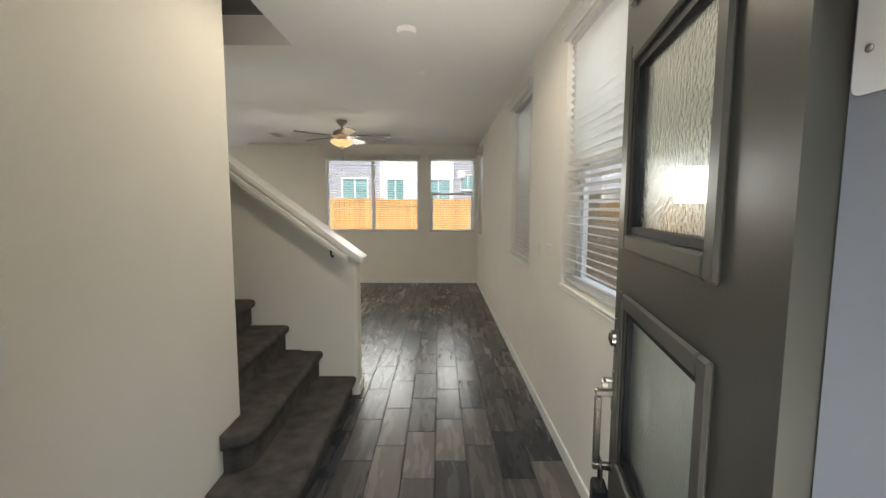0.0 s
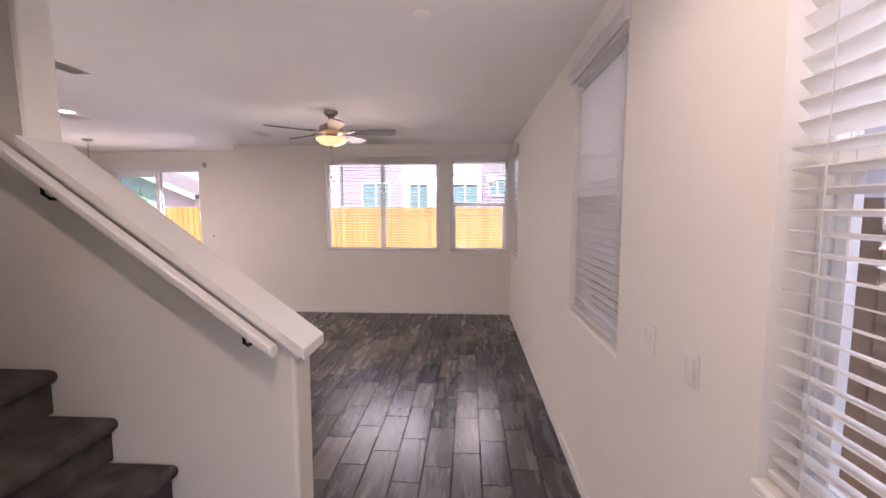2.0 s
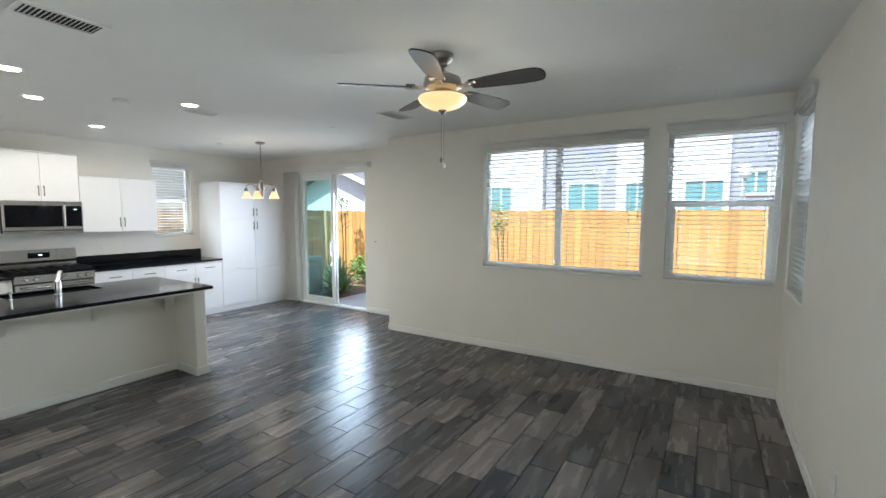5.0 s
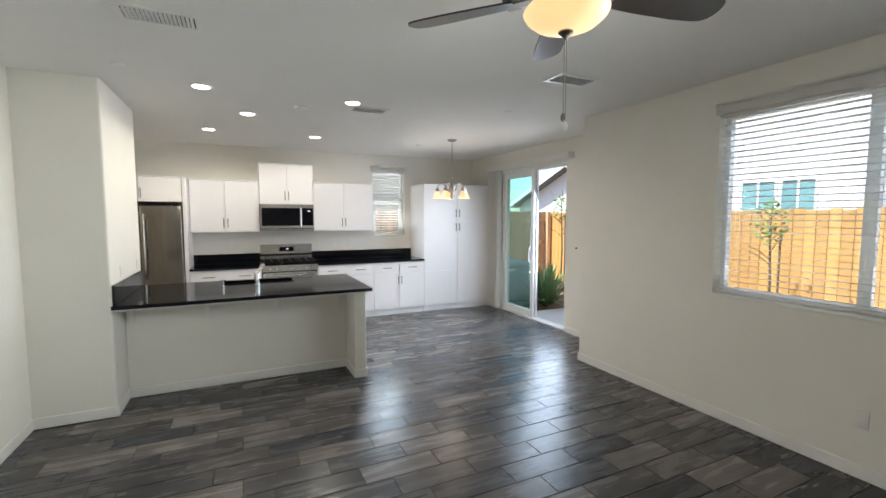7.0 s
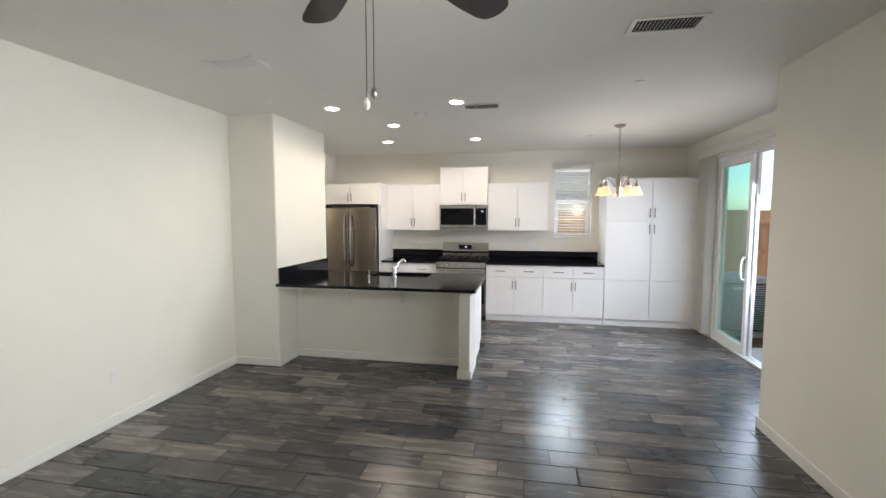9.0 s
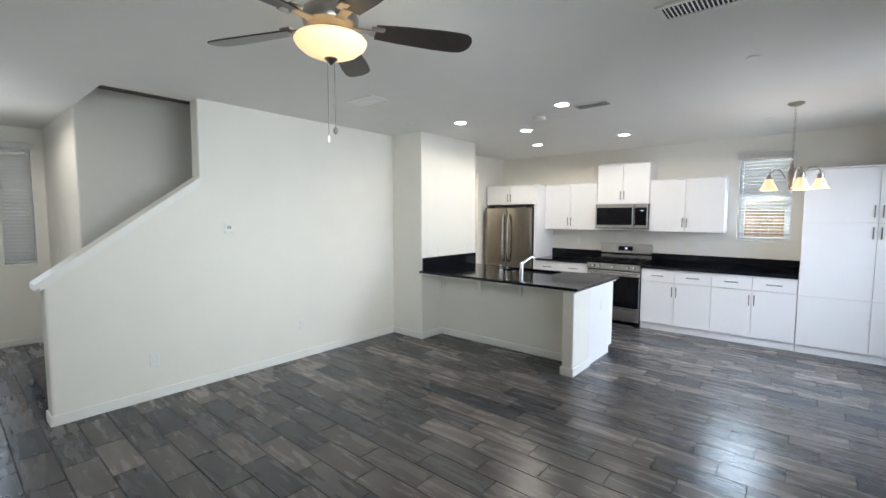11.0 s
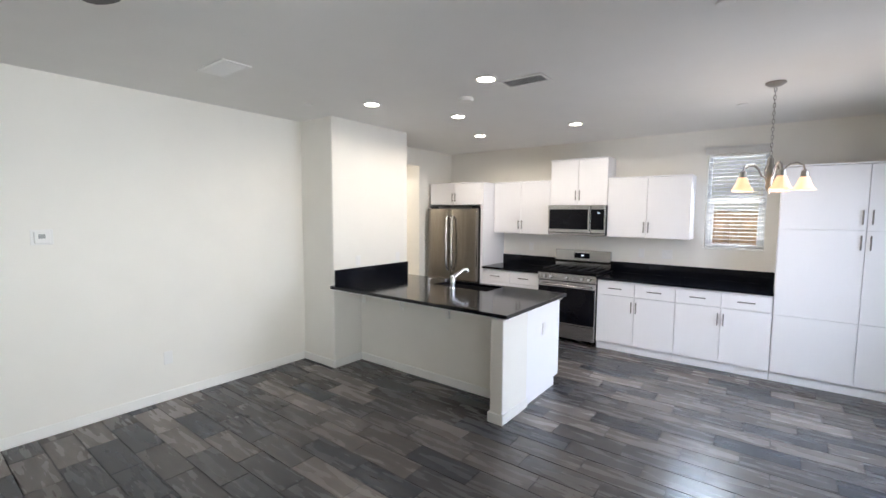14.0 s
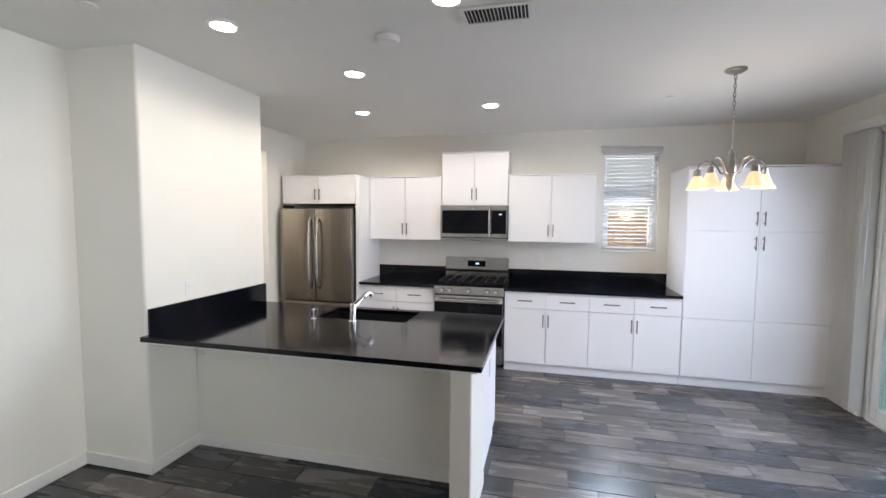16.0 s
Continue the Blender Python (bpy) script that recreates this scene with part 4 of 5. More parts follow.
# ---- ceiling fan ----
fan = thing("ceiling_fan", "brushed nickel ceiling fan with five dark blades and lit bowl", "ceiling fan", (-0.89, 6.01, ZC))
part("canopy", lathe(bmesh.new(), [(0.07, 0.0), (0.072, -0.02), (0.06, -0.045), (0.035, -0.06), (0.03, -0.075), (0.016, -0.08)], n=28), M_NICKEL, fan, smooth=True)
part("downrod", lathe(bmesh.new(), [(0.013, -0.12), (0.013, -0.075)], n=14), M_NICKEL, fan)
part("motor", lathe(bmesh.new(), [(0.02, -0.115), (0.07, -0.125), (0.115, -0.15), (0.125, -0.185), (0.118, -0.21), (0.09, -0.23), (0.062, -0.235), (0.062, -0.262), (0.05, -0.266)], n=32), M_NICKEL, fan, smooth=True)
no_shadow(part("light_bowl", lathe(bmesh.new(), [(0.06, -0.262), (0.152, -0.268), (0.160, -0.279), (0.150, -0.298), (0.118, -0.325), (0.075, -0.343), (0.035, -0.350), (0.012, -0.352)], n=32), M_BOWL, fan, "lit amber glass bowl", smooth=True))
part("finial", lathe(bmesh.new(), [(0.028, -0.349), (0.030, -0.356), (0.014, -0.368), (0.006, -0.378), (0.002, -0.381)], n=14), M_NICKEL, fan, smooth=True)
for k in range(5):
    a = radians(4 + 72 * k)
    rot = Matrix.Rotation(a, 3, "Z")
    bm = boxes((0.10, -0.022, -0.218, 0.20, 0.022, -0.210), (0.18, -0.05, -0.214, 0.24, 0.05, -0.207), bevel=0.003)
    bmesh.ops.rotate(bm, verts=bm.verts, cent=(0, 0, 0), matrix=rot)
    part("blade_iron", bm, M_NICKEL, fan)
    out = [(0.20, -0.048), (0.32, -0.062), (0.50, -0.074), (0.60, -0.073), (0.635, -0.066), (0.656, -0.05), (0.667, -0.026), (0.67, 0.0), (0.667, 0.026), (0.656, 0.05), (0.635, 0.066), (0.60, 0.073), (0.50, 0.074), (0.32, 0.062), (0.20, 0.048)]
    bm = prism(bmesh.new(), out, -0.004, 0.003)
    bmesh.ops.rotate(bm, verts=bm.verts, cent=(0, 0, 0), matrix=Matrix.Rotation(radians(-13), 3, "X"))
    bmesh.ops.translate(bm, verts=bm.verts, vec=(0, 0, -0.212))
    bmesh.ops.rotate(bm, verts=bm.verts, cent=(0, 0, 0), matrix=rot)
    part("blade", bm, M_BLADE, fan, "dark stained blade")
for cx, cy, zl in ((0.013, -0.006, -0.69), (-0.012, 0.006, -0.65)):
    ch = part("pull_chain", tube(bmesh.new(), [(cx, cy, -0.358), (cx * 1.1, cy * 1.1, -0.42), (cx * 1.1, cy * 1.1, zl)], 0.0016, 6), M_NICKEL, fan)
    part("chain_knob", lathe(bmesh.new(), [(0.003, zl - 0.035), (0.010, zl - 0.025), (0.010, zl - 0.012), (0.003, zl)], (cx * 1.1, cy * 1.1, 0), 12), M_PLATE if cx > 0 else M_NICKEL, ch, smooth=True)

# ---- chandelier ----
cd = thing("chandelier", "brushed nickel chandelier with five lit bell shades", "chandelier", (-4.94, 7.545, ZC))
part("canopy", lathe(bmesh.new(), [(0.065, 0), (0.065, -0.012), (0.04, -0.028), (0.012, -0.034)], n=24), M_NICKEL, cd, smooth=True)
for k in range(17):
    pts = [(0.008 * math.cos(q) * (1 if k % 2 else 0), 0.008 * math.cos(q) * (0 if k % 2 else 1), -0.052 - k * 0.0292 + 0.019 * math.sin(q)) for q in [2 * math.pi * i / 10 for i in range(11)]]
    part("chain_link", tube(bmesh.new(), pts, 0.0024, 6), M_NICKEL, cd)
part("lamp_wire", tube(bmesh.new(), [(0.002, 0.002, -0.03), (-0.003, 0.003, -0.2), (0.003, -0.002, -0.38), (0, 0, -0.54)], 0.0018, 6), M_PLATE, cd, "pale wire threaded through the chain")
part("column", lathe(bmesh.new(), [(0.008, -0.535), (0.014, -0.55), (0.022, -0.56), (0.024, -0.60), (0.036, -0.63), (0.036, -0.70), (0.022, -0.74), (0.026, -0.77), (0.016, -0.80), (0.008, -0.815), (0.003, -0.83)], n=20), M_NICKEL, cd, smooth=True)
for k in range(5):
    a = radians(20 + 72 * k)
    ca, sa = math.cos(a), math.sin(a)
    arm = [(r * ca, r * sa, z) for r, z in ((0.03, -0.70), (0.06, -0.69), (0.085, -0.64), (0.12, -0.605), (0.16, -0.60), (0.195, -0.62), (0.205, -0.66))]
    am = part("arm", tube(bmesh.new(), arm, 0.0065, 8), M_NICKEL, cd, smooth=True)
    part("socket", lathe(bmesh.new(), [(0.012, -0.655), (0.022, -0.665), (0.026, -0.70), (0.024, -0.71)], (0.205 * ca, 0.205 * sa, 0), 16), M_NICKEL, am, smooth=True)
    part("shade", lathe(bmesh.new(), [(0.026, -0.705), (0.034, -0.72), (0.042, -0.745), (0.055, -0.775), (0.072, -0.80), (0.070, -0.801), (0.052, -0.775), (0.03, -0.73)], (0.205 * ca, 0.205 * sa, 0), 20), M_SHADE, am, "lit alabaster glass bell shade", smooth=True)


# ---- lamps in the fixtures ----
def point(name, at, power, color, size=0.05):
    d = bpy.data.lights.new(name, "POINT")
    d.energy, d.color, d.shadow_soft_size = power, color, size
    o = new(name, d)
    o.location = at
    return o


WARM = (1.0, 0.83, 0.62)
point("fan_light", (-0.89, 6.01, ZC - 0.305), 3.0, WARM, 0.10)
point("chandelier_light", (-4.94, 7.545, ZC - 0.92), 3.5, WARM, 0.12)


# ---- downlights and ceiling plates ----
def downlight(x, y, watts, label="lit recessed downlight with white trim"):
    t = thing("downlight", label, "ceiling light", (x, y, ZC), group="recessed downlights")
    part("trim_ring", lathe(bmesh.new(), [(0.085, 0.0), (0.085, -0.006), (0.068, -0.008), (0.062, -0.004), (0.062, -0.001)], n=28), M_PLATE, t, smooth=True)
    part("lens", lathe(bmesh.new(), [(0.060, -0.0045), (0.060, -0.0075)], n=24), M_CAN, t, "glowing warm-white lens")
    d = bpy.data.lights.new("downlight_beam", "SPOT")
    d.energy, d.color, d.spot_size, d.spot_blend, d.shadow_soft_size = watts, (1.0, 0.86, 0.69), radians(172), 0.35, 0.06
    o = new("downlight_beam", d)
    o.location = (x, y, ZC - 0.02)


for x, y, watts in ((-3.60, 5.85, 20), (-3.62, 4.62, 5), (-4.48, 4.975, 17), (-5.54, 4.565, 17), (-5.53, 5.81, 20), (0.27, 2.17, 22), (-5.5, 2.1, 50)):
    downlight(x, y, watts)


def disc(name, x, y, r, h, label, cat):
    solid(name, lathe(bmesh.new(), [(r, 0.0), (r, -h * 0.55), (r * 0.86, -h), (r * 0.3, -h * 1.02)], n=24), M_PLATE, label, cat, smooth=True, at=(x, y, ZC))


disc("smoke_detector", 0.23, 2.93, 0.065, 0.032, "round white smoke detector on the ceiling", "smoke detector")
disc("smoke_detector", -3.95, 5.43, 0.065, 0.03, "round white smoke detector on the kitchen ceiling", "smoke detector")
for x, y in ((0.28, 3.85), (0.36, 7.1), (-3.27, 7.35), (-5.57, 7.31), (-3.28, 4.14)):
    disc("sprinkler_cover", x, y, 0.042, 0.010, "small flat white sprinkler cover plate", "sprinkler")


def vent(x, y, w, l, label, slats=12, tilt=50):
    t = thing("ceiling_vent", label, "vent", (x, y, ZC), group="ceiling vents")
    part("frame", boxes((-w / 2, -l / 2, -0.008, -w / 2 + 0.025, l / 2, -0.0005), (w / 2 - 0.025, -l / 2, -0.008, w / 2, l / 2, -0.0005), (-w / 2 + 0.025, -l / 2, -0.008, w / 2 - 0.025, -l / 2 + 0.025, -0.0005), (-w / 2 + 0.025, l / 2 - 0.025, -0.008, w / 2 - 0.025, l / 2, -0.0005)), M_PLATE, t)
    # thin black sheet gives the slots the darkness of an unlit duct
    part("backing", boxes((-w / 2 + 0.025, -l / 2 + 0.025, -0.0015, w / 2 - 0.025, l / 2 - 0.025, -0.0005)), M_BLACKP, t, "black sheet standing in for the unlit duct")
    n, half = slats, 0.0035 if abs(tilt) > 40 else 0.0085
    bm = boxes((-w / 2 + 0.026, -half, -0.0008, w / 2 - 0.026, half, 0.0008))
    bmesh.ops.rotate(bm, verts=bm.verts, cent=(0, 0, 0), matrix=Matrix.Rotation(radians(tilt), 3, "X"))
    me = mesh_of("slat", bm, M_PLATE)
    for k in range(n):
        s = new("slat", me)
        s.parent = t
        s.location = (0, -l / 2 + 0.03 + (l - 0.06) * (k + 0.5) / n, -0.0060)


vent(-2.22, 7.22, 0.20, 0.38, "white ceiling register by the north window", 16)
vent(-3.80, 6.06, 0.20, 0.36, "white ceiling register over the island", 16, -50)
vent(-2.33, 4.52, 0.20, 0.38, "white ceiling register near the stairs wall", 16, 35)


# ---- plates on the walls ----
def plate(name, at, rz, label, gangs=1, kind_="switch"):
    """Local y points into the room."""
    t = thing(name, label, kind_, at, rz, group="wall plates")
    w = 0.07 + 0.046 * (gangs - 1)
    part("cover", boxes((-w / 2, 0.0, -0.057, w / 2, 0.006, 0.057), bevel=0.003), M_PLATE, t)
    for g in range(gangs):
        c = (g - (gangs - 1) / 2) * 0.046
        if kind_ == "switch":
            part("rocker", boxes((c - 0.016, 0.0062, -0.033, c + 0.016, 0.010, 0.033), bevel=0.002), M_PLATE, t)
        else:
            for s in (-1, 1):
                part("socket", boxes((c - 0.015, 0.0062, s * 0.02 - 0.013, c + 0.015, 0.008, s * 0.02 + 0.013), bevel=0.002), M_PLATE, t)
    return t


plate("light_switch", (XE, 3.15, 1.18), 90, "white double rocker switch plate", 2)
plate("light_switch", (XE, 2.855, 1.18), 90, "white double rocker switch plate", 2)
plate("light_switch", (XL, 0.97, 1.13), -90, "white rocker switch plate by the entry")
plate("power_outlet", (XE, 3.18, 0.325), 90, "white duplex outlet plate", 1, "outlet")
plate("power_outlet", (XE, 6.02, 0.30), 90, "white duplex outlet plate", 1, "outlet")
plate("power_outlet", (XE, 6.28, 0.33), 90, "white duplex outlet plate", 1, "outlet")
plate("power_outlet", (-0.76, YN, 0.37), 180, "white duplex outlet plate", 1, "outlet")
plate("power_outlet", (-2.30, YS, 0.38), 0, "white duplex outlet plate", 1, "outlet")
plate("power_outlet", (-0.865, YS, 0.34), 0, "white duplex outlet plate", 1, "outlet")
plate("power_outlet", (XW, 4.71, 1.17), -90, "white duplex outlet plate over the worktop", 1, "outlet")
plate("power_outlet", (XW, 6.26, 1.165), -90, "white duplex outlet plate over the worktop", 1, "outlet")
plate("power_outlet", (XW, 6.56, 1.165), -90, "wide white outlet plate over the worktop", 2, "outlet")
plate("power_outlet", (-4.45, 5.975, 0.62), 0, "white duplex outlet plate on the island end", 1, "outlet")
plate("power_outlet", (-4.04, PY, 1.13), 0, "white duplex outlet plate on the pier", 1, "outlet")
plate("power_outlet", (-4.68, PY, 1.13), 0, "white duplex outlet plate on the pier", 1, "outlet")
th = thing("thermostat", "square white thermostat with a grey screen", "thermostat", (-1.53, YS, 1.474))
part("plate", boxes((-0.062, 0, -0.055, 0.062, 0.004, 0.055), bevel=0.002), M_PLATE, th)
part("case", boxes((-0.045, 0.0042, -0.045, 0.045, 0.026, 0.045), bevel=0.005), M_PLATE, th)
part("screen", boxes((-0.016, 0.0262, -0.008, 0.022, 0.0275, 0.022)), mat("grey_screen", (0.38, 0.39, 0.37), 0.2, bump=0), th, "grey display")
# small black dot on the wall, modelled as a hook
solid("wall_hook", lathe(bmesh.new(), [(0.012, 0.0), (0.010, 0.012)], (0, 0, 0), 12, "y"), M_BLACKP, "small black hook on the wall by the patio door", "hook", at=(-3.95, YN2 - 0.012, 1.18))

hd = thing("door_3", "white panel door in the hallway behind the kitchen", "door", (-6.05, 1.352, 0), 0, kind="structure")
part("leaf", boxes(*[(p, 0.0, z, q, 0.035, w) for p, z, q, w in wall_boxes(0, 0.8, 0.01, 2.03, [(0.12, 0.2, 0.68, 0.9), (0.12, 1.05, 0.68, 1.9)])]), M_TRIM, hd)
part("panel", boxes((0.12, 0.0, 0.2, 0.68, 0.02, 0.9)), M_TRIM, hd)
part("panel", boxes((0.12, 0.0, 1.05, 0.68, 0.02, 1.9)), M_TRIM, hd)
part("casing", boxes((-0.07, 0.0, 0, -0.003, 0.018, 2.10), (0.803, 0.0, 0, 0.87, 0.018, 2.10), (-0.003, 0.0, 2.033, 0.803, 0.018, 2.10)), M_TRIM, hd)
part("door_handle", tube(lathe(bmesh.new(), [(0.03, 0.035), (0.028, 0.045)], (0.74, 0, 0.98), 16, "y"), [(0.74, 0.045, 0.98), (0.74, 0.075, 0.98), (0.64, 0.08, 0.98)], 0.008), M_NICKEL, hd)

# ---- outdoors ----
GZ = -0.06
solid("ground", boxes((-400, -400, GZ - 0.4, 400, 400, GZ - 0.02)), M_SOIL, "brown bark mulch and dry soil", "ground", kind="structure")
solid("patio", boxes((-5.5, YN2 + T, GZ - 0.3, -2.95, 10.3, -0.03), bevel=0.006), M_CONC, "pale concrete patio slab", "patio", kind="structure")
solid("porch_slab", boxes((-2.0, -4.4, GZ - 0.3, 1.6, YF - T - 0.001, -0.03), bevel=0.006), M_CONC, "pale concrete porch slab", "porch", kind="structure")
solid("driveway", boxes((-6, -12.4, GZ - 0.3, 9, -4.42, -0.045)), M_CONC, "wide pale concrete drive", "pavement", kind="structure")


def fence(label, a, b, top, n, base=GZ, wood=M_FENCE):
    """A board fence from a to b on the ground; boards face both ways in turn."""
    t = thing("fence", label, "fence", (a[0], a[1], base), math.degrees(math.atan2(b[1] - a[1], b[0] - a[0])))
    ln = math.hypot(b[0] - a[0], b[1] - a[1])
    w = ln / n
    me = mesh_of("board", boxes((0.003, -0.009, 0.03, w - 0.003, 0.009, top - base)), wood)
    for k in range(n):
        o = new("board", me)
        o.parent = t
        o.location = (k * w, random.uniform(-0.004, 0.004), random.uniform(-0.012, 0.012))
    for z in (0.35, 0.95, top - base - 0.25):
        part("rail", boxes((0, 0.016, z, ln, 0.054, z + 0.085)), wood, t)
    m = max(2, int(ln / 2.4))
    for k in range(m + 1):
        x = k * ln / m
        part("post", boxes((x - 0.045, 0.056, 0, x + 0.045, 0.146, top - base)), wood, t)
    return t


fence("sunlit golden cedar board fence behind the house", (-8.6, 12.2), (5.0, 12.2), 1.70, 96)
fence("weathered brown cedar board fence along the side yard, coloured darker for shade", (2.75, 12.1), (2.75, -1.0), 1.72, 92, wood=M_FENCE2)
fence("cedar board fence by the patio, coloured lighter as if sunlit", (-8.6, 12.1), (-8.6, 2.0), 1.72, 70, wood=M_FENCE3)


def house(name, label, x0, y0, x1, y1, h, wall_mat, windows=(), face="y0", roof=True):
    """A plain two-storey house with real window recesses on one face; windows are (a0, z0, a1, z1)."""
    t = thing(name, label, "house", (0, 0, GZ))
    part("wall", boxes((x0, y0, 0, x1, y1, h)), wall_mat, t)
    if roof:
        xm = (x0 + x1) / 2
        part("roof", prism(bmesh.new(), [(x0 - 0.4, h), (x1 + 0.4, h), (xm, h + (x1 - x0) * 0.16)], y0 - 0.4, y1 + 0.4, axis="y"), M_ROOF, t)
    for a0, z0, a1, z1 in windows:
        f = 0.07
        if face in ("y0", "y1"):
            y, s = (y0, -1) if face == "y0" else (y1, 1)
            def bx(p, q, za, zb, d0, d1):
                return (p, y + s * d0, za, q, y + s * d1, zb)
        else:
            x, s = (x0, -1) if face == "x0" else (x1, 1)
            def bx(p, q, za, zb, d0, d1):
                return (x + s * d0, p, za, x + s * d1, q, zb)
        w = part("window", boxes(bx(a0, a1, z0, z1, 0.002, 0.012)), M_TEAL, t, "dark teal window glass")
        part("frame", boxes(bx(a0 - f, a0, z0 - f, z1 + f, 0.002, 0.05), bx(a1, a1 + f, z0 - f, z1 + f, 0.002, 0.05), bx(a0, a1, z0 - f, z0, 0.002, 0.05), bx(a0, a1, z1, z1 + f, 0.002, 0.05), bx((a0 + a1) / 2 - 0.03, (a0 + a1) / 2 + 0.03, z0, z1, 0.013, 0.04)), M_VINYL, w)
    return t



house("house", "white stucco house beyond the back fence", -13.0, 20.0, -5.0, 29, 6.0, M_STUCCO, [(-8.3, 1.3, -7.35, 2.75), (-7.15, 1.3, -6.3, 2.75)])
house("house", "lilac-grey stucco house with teal windows", -4.95, 20.3, -2.3, 29, 6.2, M_STUCCO2, [(-4.05, 1.5, -2.93, 2.8)], roof=False)
house("house", "white stucco house with teal windows", -2.29, 20.0, 1.1, 29, 6.2, M_STUCCO, [(-1.95, 1.5, -1.2, 2.75), (-0.12, 1.6, 0.92, 2.75)], roof=False)
house("house", "blue-grey stucco house with small windows", 1.11, 20.6, 12.0, 29, 6.2, M_STUCCO2, [(1.5, 2.35, 2.1, 3.0), (2.3, 2.35, 2.9, 3.0)])
house("house", "cream lap-sided neighbouring house", -16.0, -2.0, -10.6, 11.0, 5.6, M_CREAM, [(5.0, 0.9, 6.2, 1.9)], face="x1")
# last one is assumed: added on the east to block sun from the windows
house("house", "assumed white stucco house added to shade the side yard", 4.6, -4.0, 12.0, 13.0, 5.8, M_STUCCO, [(3.0, 2.6, 4.2, 3.6)], face="x0")
sb = bpy.data.objects["house.004"]
bm = bmesh.new()
for k in range(36):
    prism(bm, [(-10.598, 0.1 + k * 0.15), (-10.592, 0.1 + k * 0.15), (-10.596, 0.245 + k * 0.15), (-10.598, 0.245 + k * 0.15)], -2.0, 11.0, axis="y")
part("lap_siding", bm, M_CREAM, sb, "overlapping cream siding boards")

gh = thing("house", "white stucco house with a low gable roof", "house", (0, 0, GZ))
gx0, gx1, gy0, gy1, gh0, gh1 = -17.2, -9.8, 17.4, 19.6, 2.2, 3.7
gm = (gx0 + gx1) / 2
part("wall", prism(bmesh.new(), [(gx0, 0), (gx1, 0), (gx1, gh0), (gm, gh1), (gx0, gh0)], gy0, gy1, axis="y"), M_STUCCO, gh)
for sgn in (-1, 1):
    ex = gm + sgn * (gx1 - gm) * 1.08
    ez = gh1 - (gh1 - gh0) * 1.08
    part("roof_slope", prism(bmesh.new(), [(gm, gh1 + 0.01), (ex, ez + 0.01), (ex, ez + 0.16), (gm, gh1 + 0.16)], gy0 - 0.45, gy1 + 0.3, axis="y"), M_ROOF, gh)
    part("fascia", prism(bmesh.new(), [(gm, gh1 - 0.02), (ex, ez - 0.02), (ex, ez + 0.17), (gm, gh1 + 0.17)], gy0 - 0.50, gy0 - 0.455, axis="y"), M_STUCCO, gh, "white painted fascia board")

# house across the street with an arched door
oh = thing("house", "white stucco house across the drive with an arched ochre door", "house", (0, 0, GZ))
part("wall", boxes((-8, -22, 0, 12, -13.0, 6.0)), M_STUCCO, oh)
part("roof", boxes((-8.4, -22.4, 6.0, 12.4, -12.6, 6.3)), M_ROOF, oh)


# ---- plants ----
def blob_crown(bm, c, r, n, size, seed, squash=0.8):
    rnd = random.Random(seed)
    for k in range(n):
        while True:
            p = Vector((rnd.uniform(-1, 1), rnd.uniform(-1, 1), rnd.uniform(-1, 1)))
            if 0.25 < p.length < 1:
                break
        p = Vector((p.x * r, p.y * r, p.z * r * squash)) + Vector(c)
        u = Vector((rnd.uniform(-1, 1), rnd.uniform(-1, 1), rnd.uniform(-0.6, 0.6))).normalized()
        w = u.orthogonal().normalized()
        s = size * rnd.uniform(0.6, 1.3)
        a, b, d, e = p, p + u * s * 0.5 + w * s * 0.28, p + u * s, p + u * s * 0.5 - w * s * 0.28
        vs = [bm.verts.new(q) for q in (a, b, d, e)]
        bm.faces.new(vs)
    return bm


def shrub(at, r, label, seed, n=420, size=0.07, material=None):
    t = thing("shrub", label, "shrub", at)
    bm = bmesh.new()
    rnd = random.Random(seed)
    for k in range(9):
        a = rnd.uniform(0, 6.28)
        tube(bm, [(0, 0, 0), (math.cos(a) * r * 0.3, math.sin(a) * r * 0.3, r * 0.5), (math.cos(a) * r * 0.6, math.sin(a) * r * 0.6, r * rnd.uniform(0.8, 1.2))], [0.012, 0.008, 0.004], 6)
    part("branches", bm, M_BARK, t)
    part("foliage", blob_crown(bmesh.new(), (0, 0, r * 0.85), r, n, size, seed), material or M_LEAF, t)
    return t


def young_tree(at, h, label, seed):
    t = thing("tree", label, "tree", at)
    bm = tube(bmesh.new(), [(0, 0, 0), (0.02, 0.01, h * 0.4), (-0.01, 0.0, h * 0.75), (0.02, 0, h)], [0.022, 0.018, 0.012, 0.005], 8)
    rnd = random.Random(seed)
    for k in range(10):
        a, z = rnd.uniform(0, 6.28), h * rnd.uniform(0.5, 0.92)
        tube(bm, [(0, 0, z), (math.cos(a) * 0.14, math.sin(a) * 0.14, z + 0.12), (math.cos(a) * 0.26, math.sin(a) * 0.26, z + 0.18)], [0.008, 0.006, 0.003], 6)
    part("trunk", bm, M_BARK, t)
    part("crown", blob_crown(bmesh.new(), (0, 0, h * 0.82), 0.22, 150, 0.065, seed, 1.4), M_LEAF, t)
    part("stake", tube(bmesh.new(), [(0.12, 0, 0), (0.12, 0, h * 0.75)], 0.014, 8), M_BARK, t)
    return t


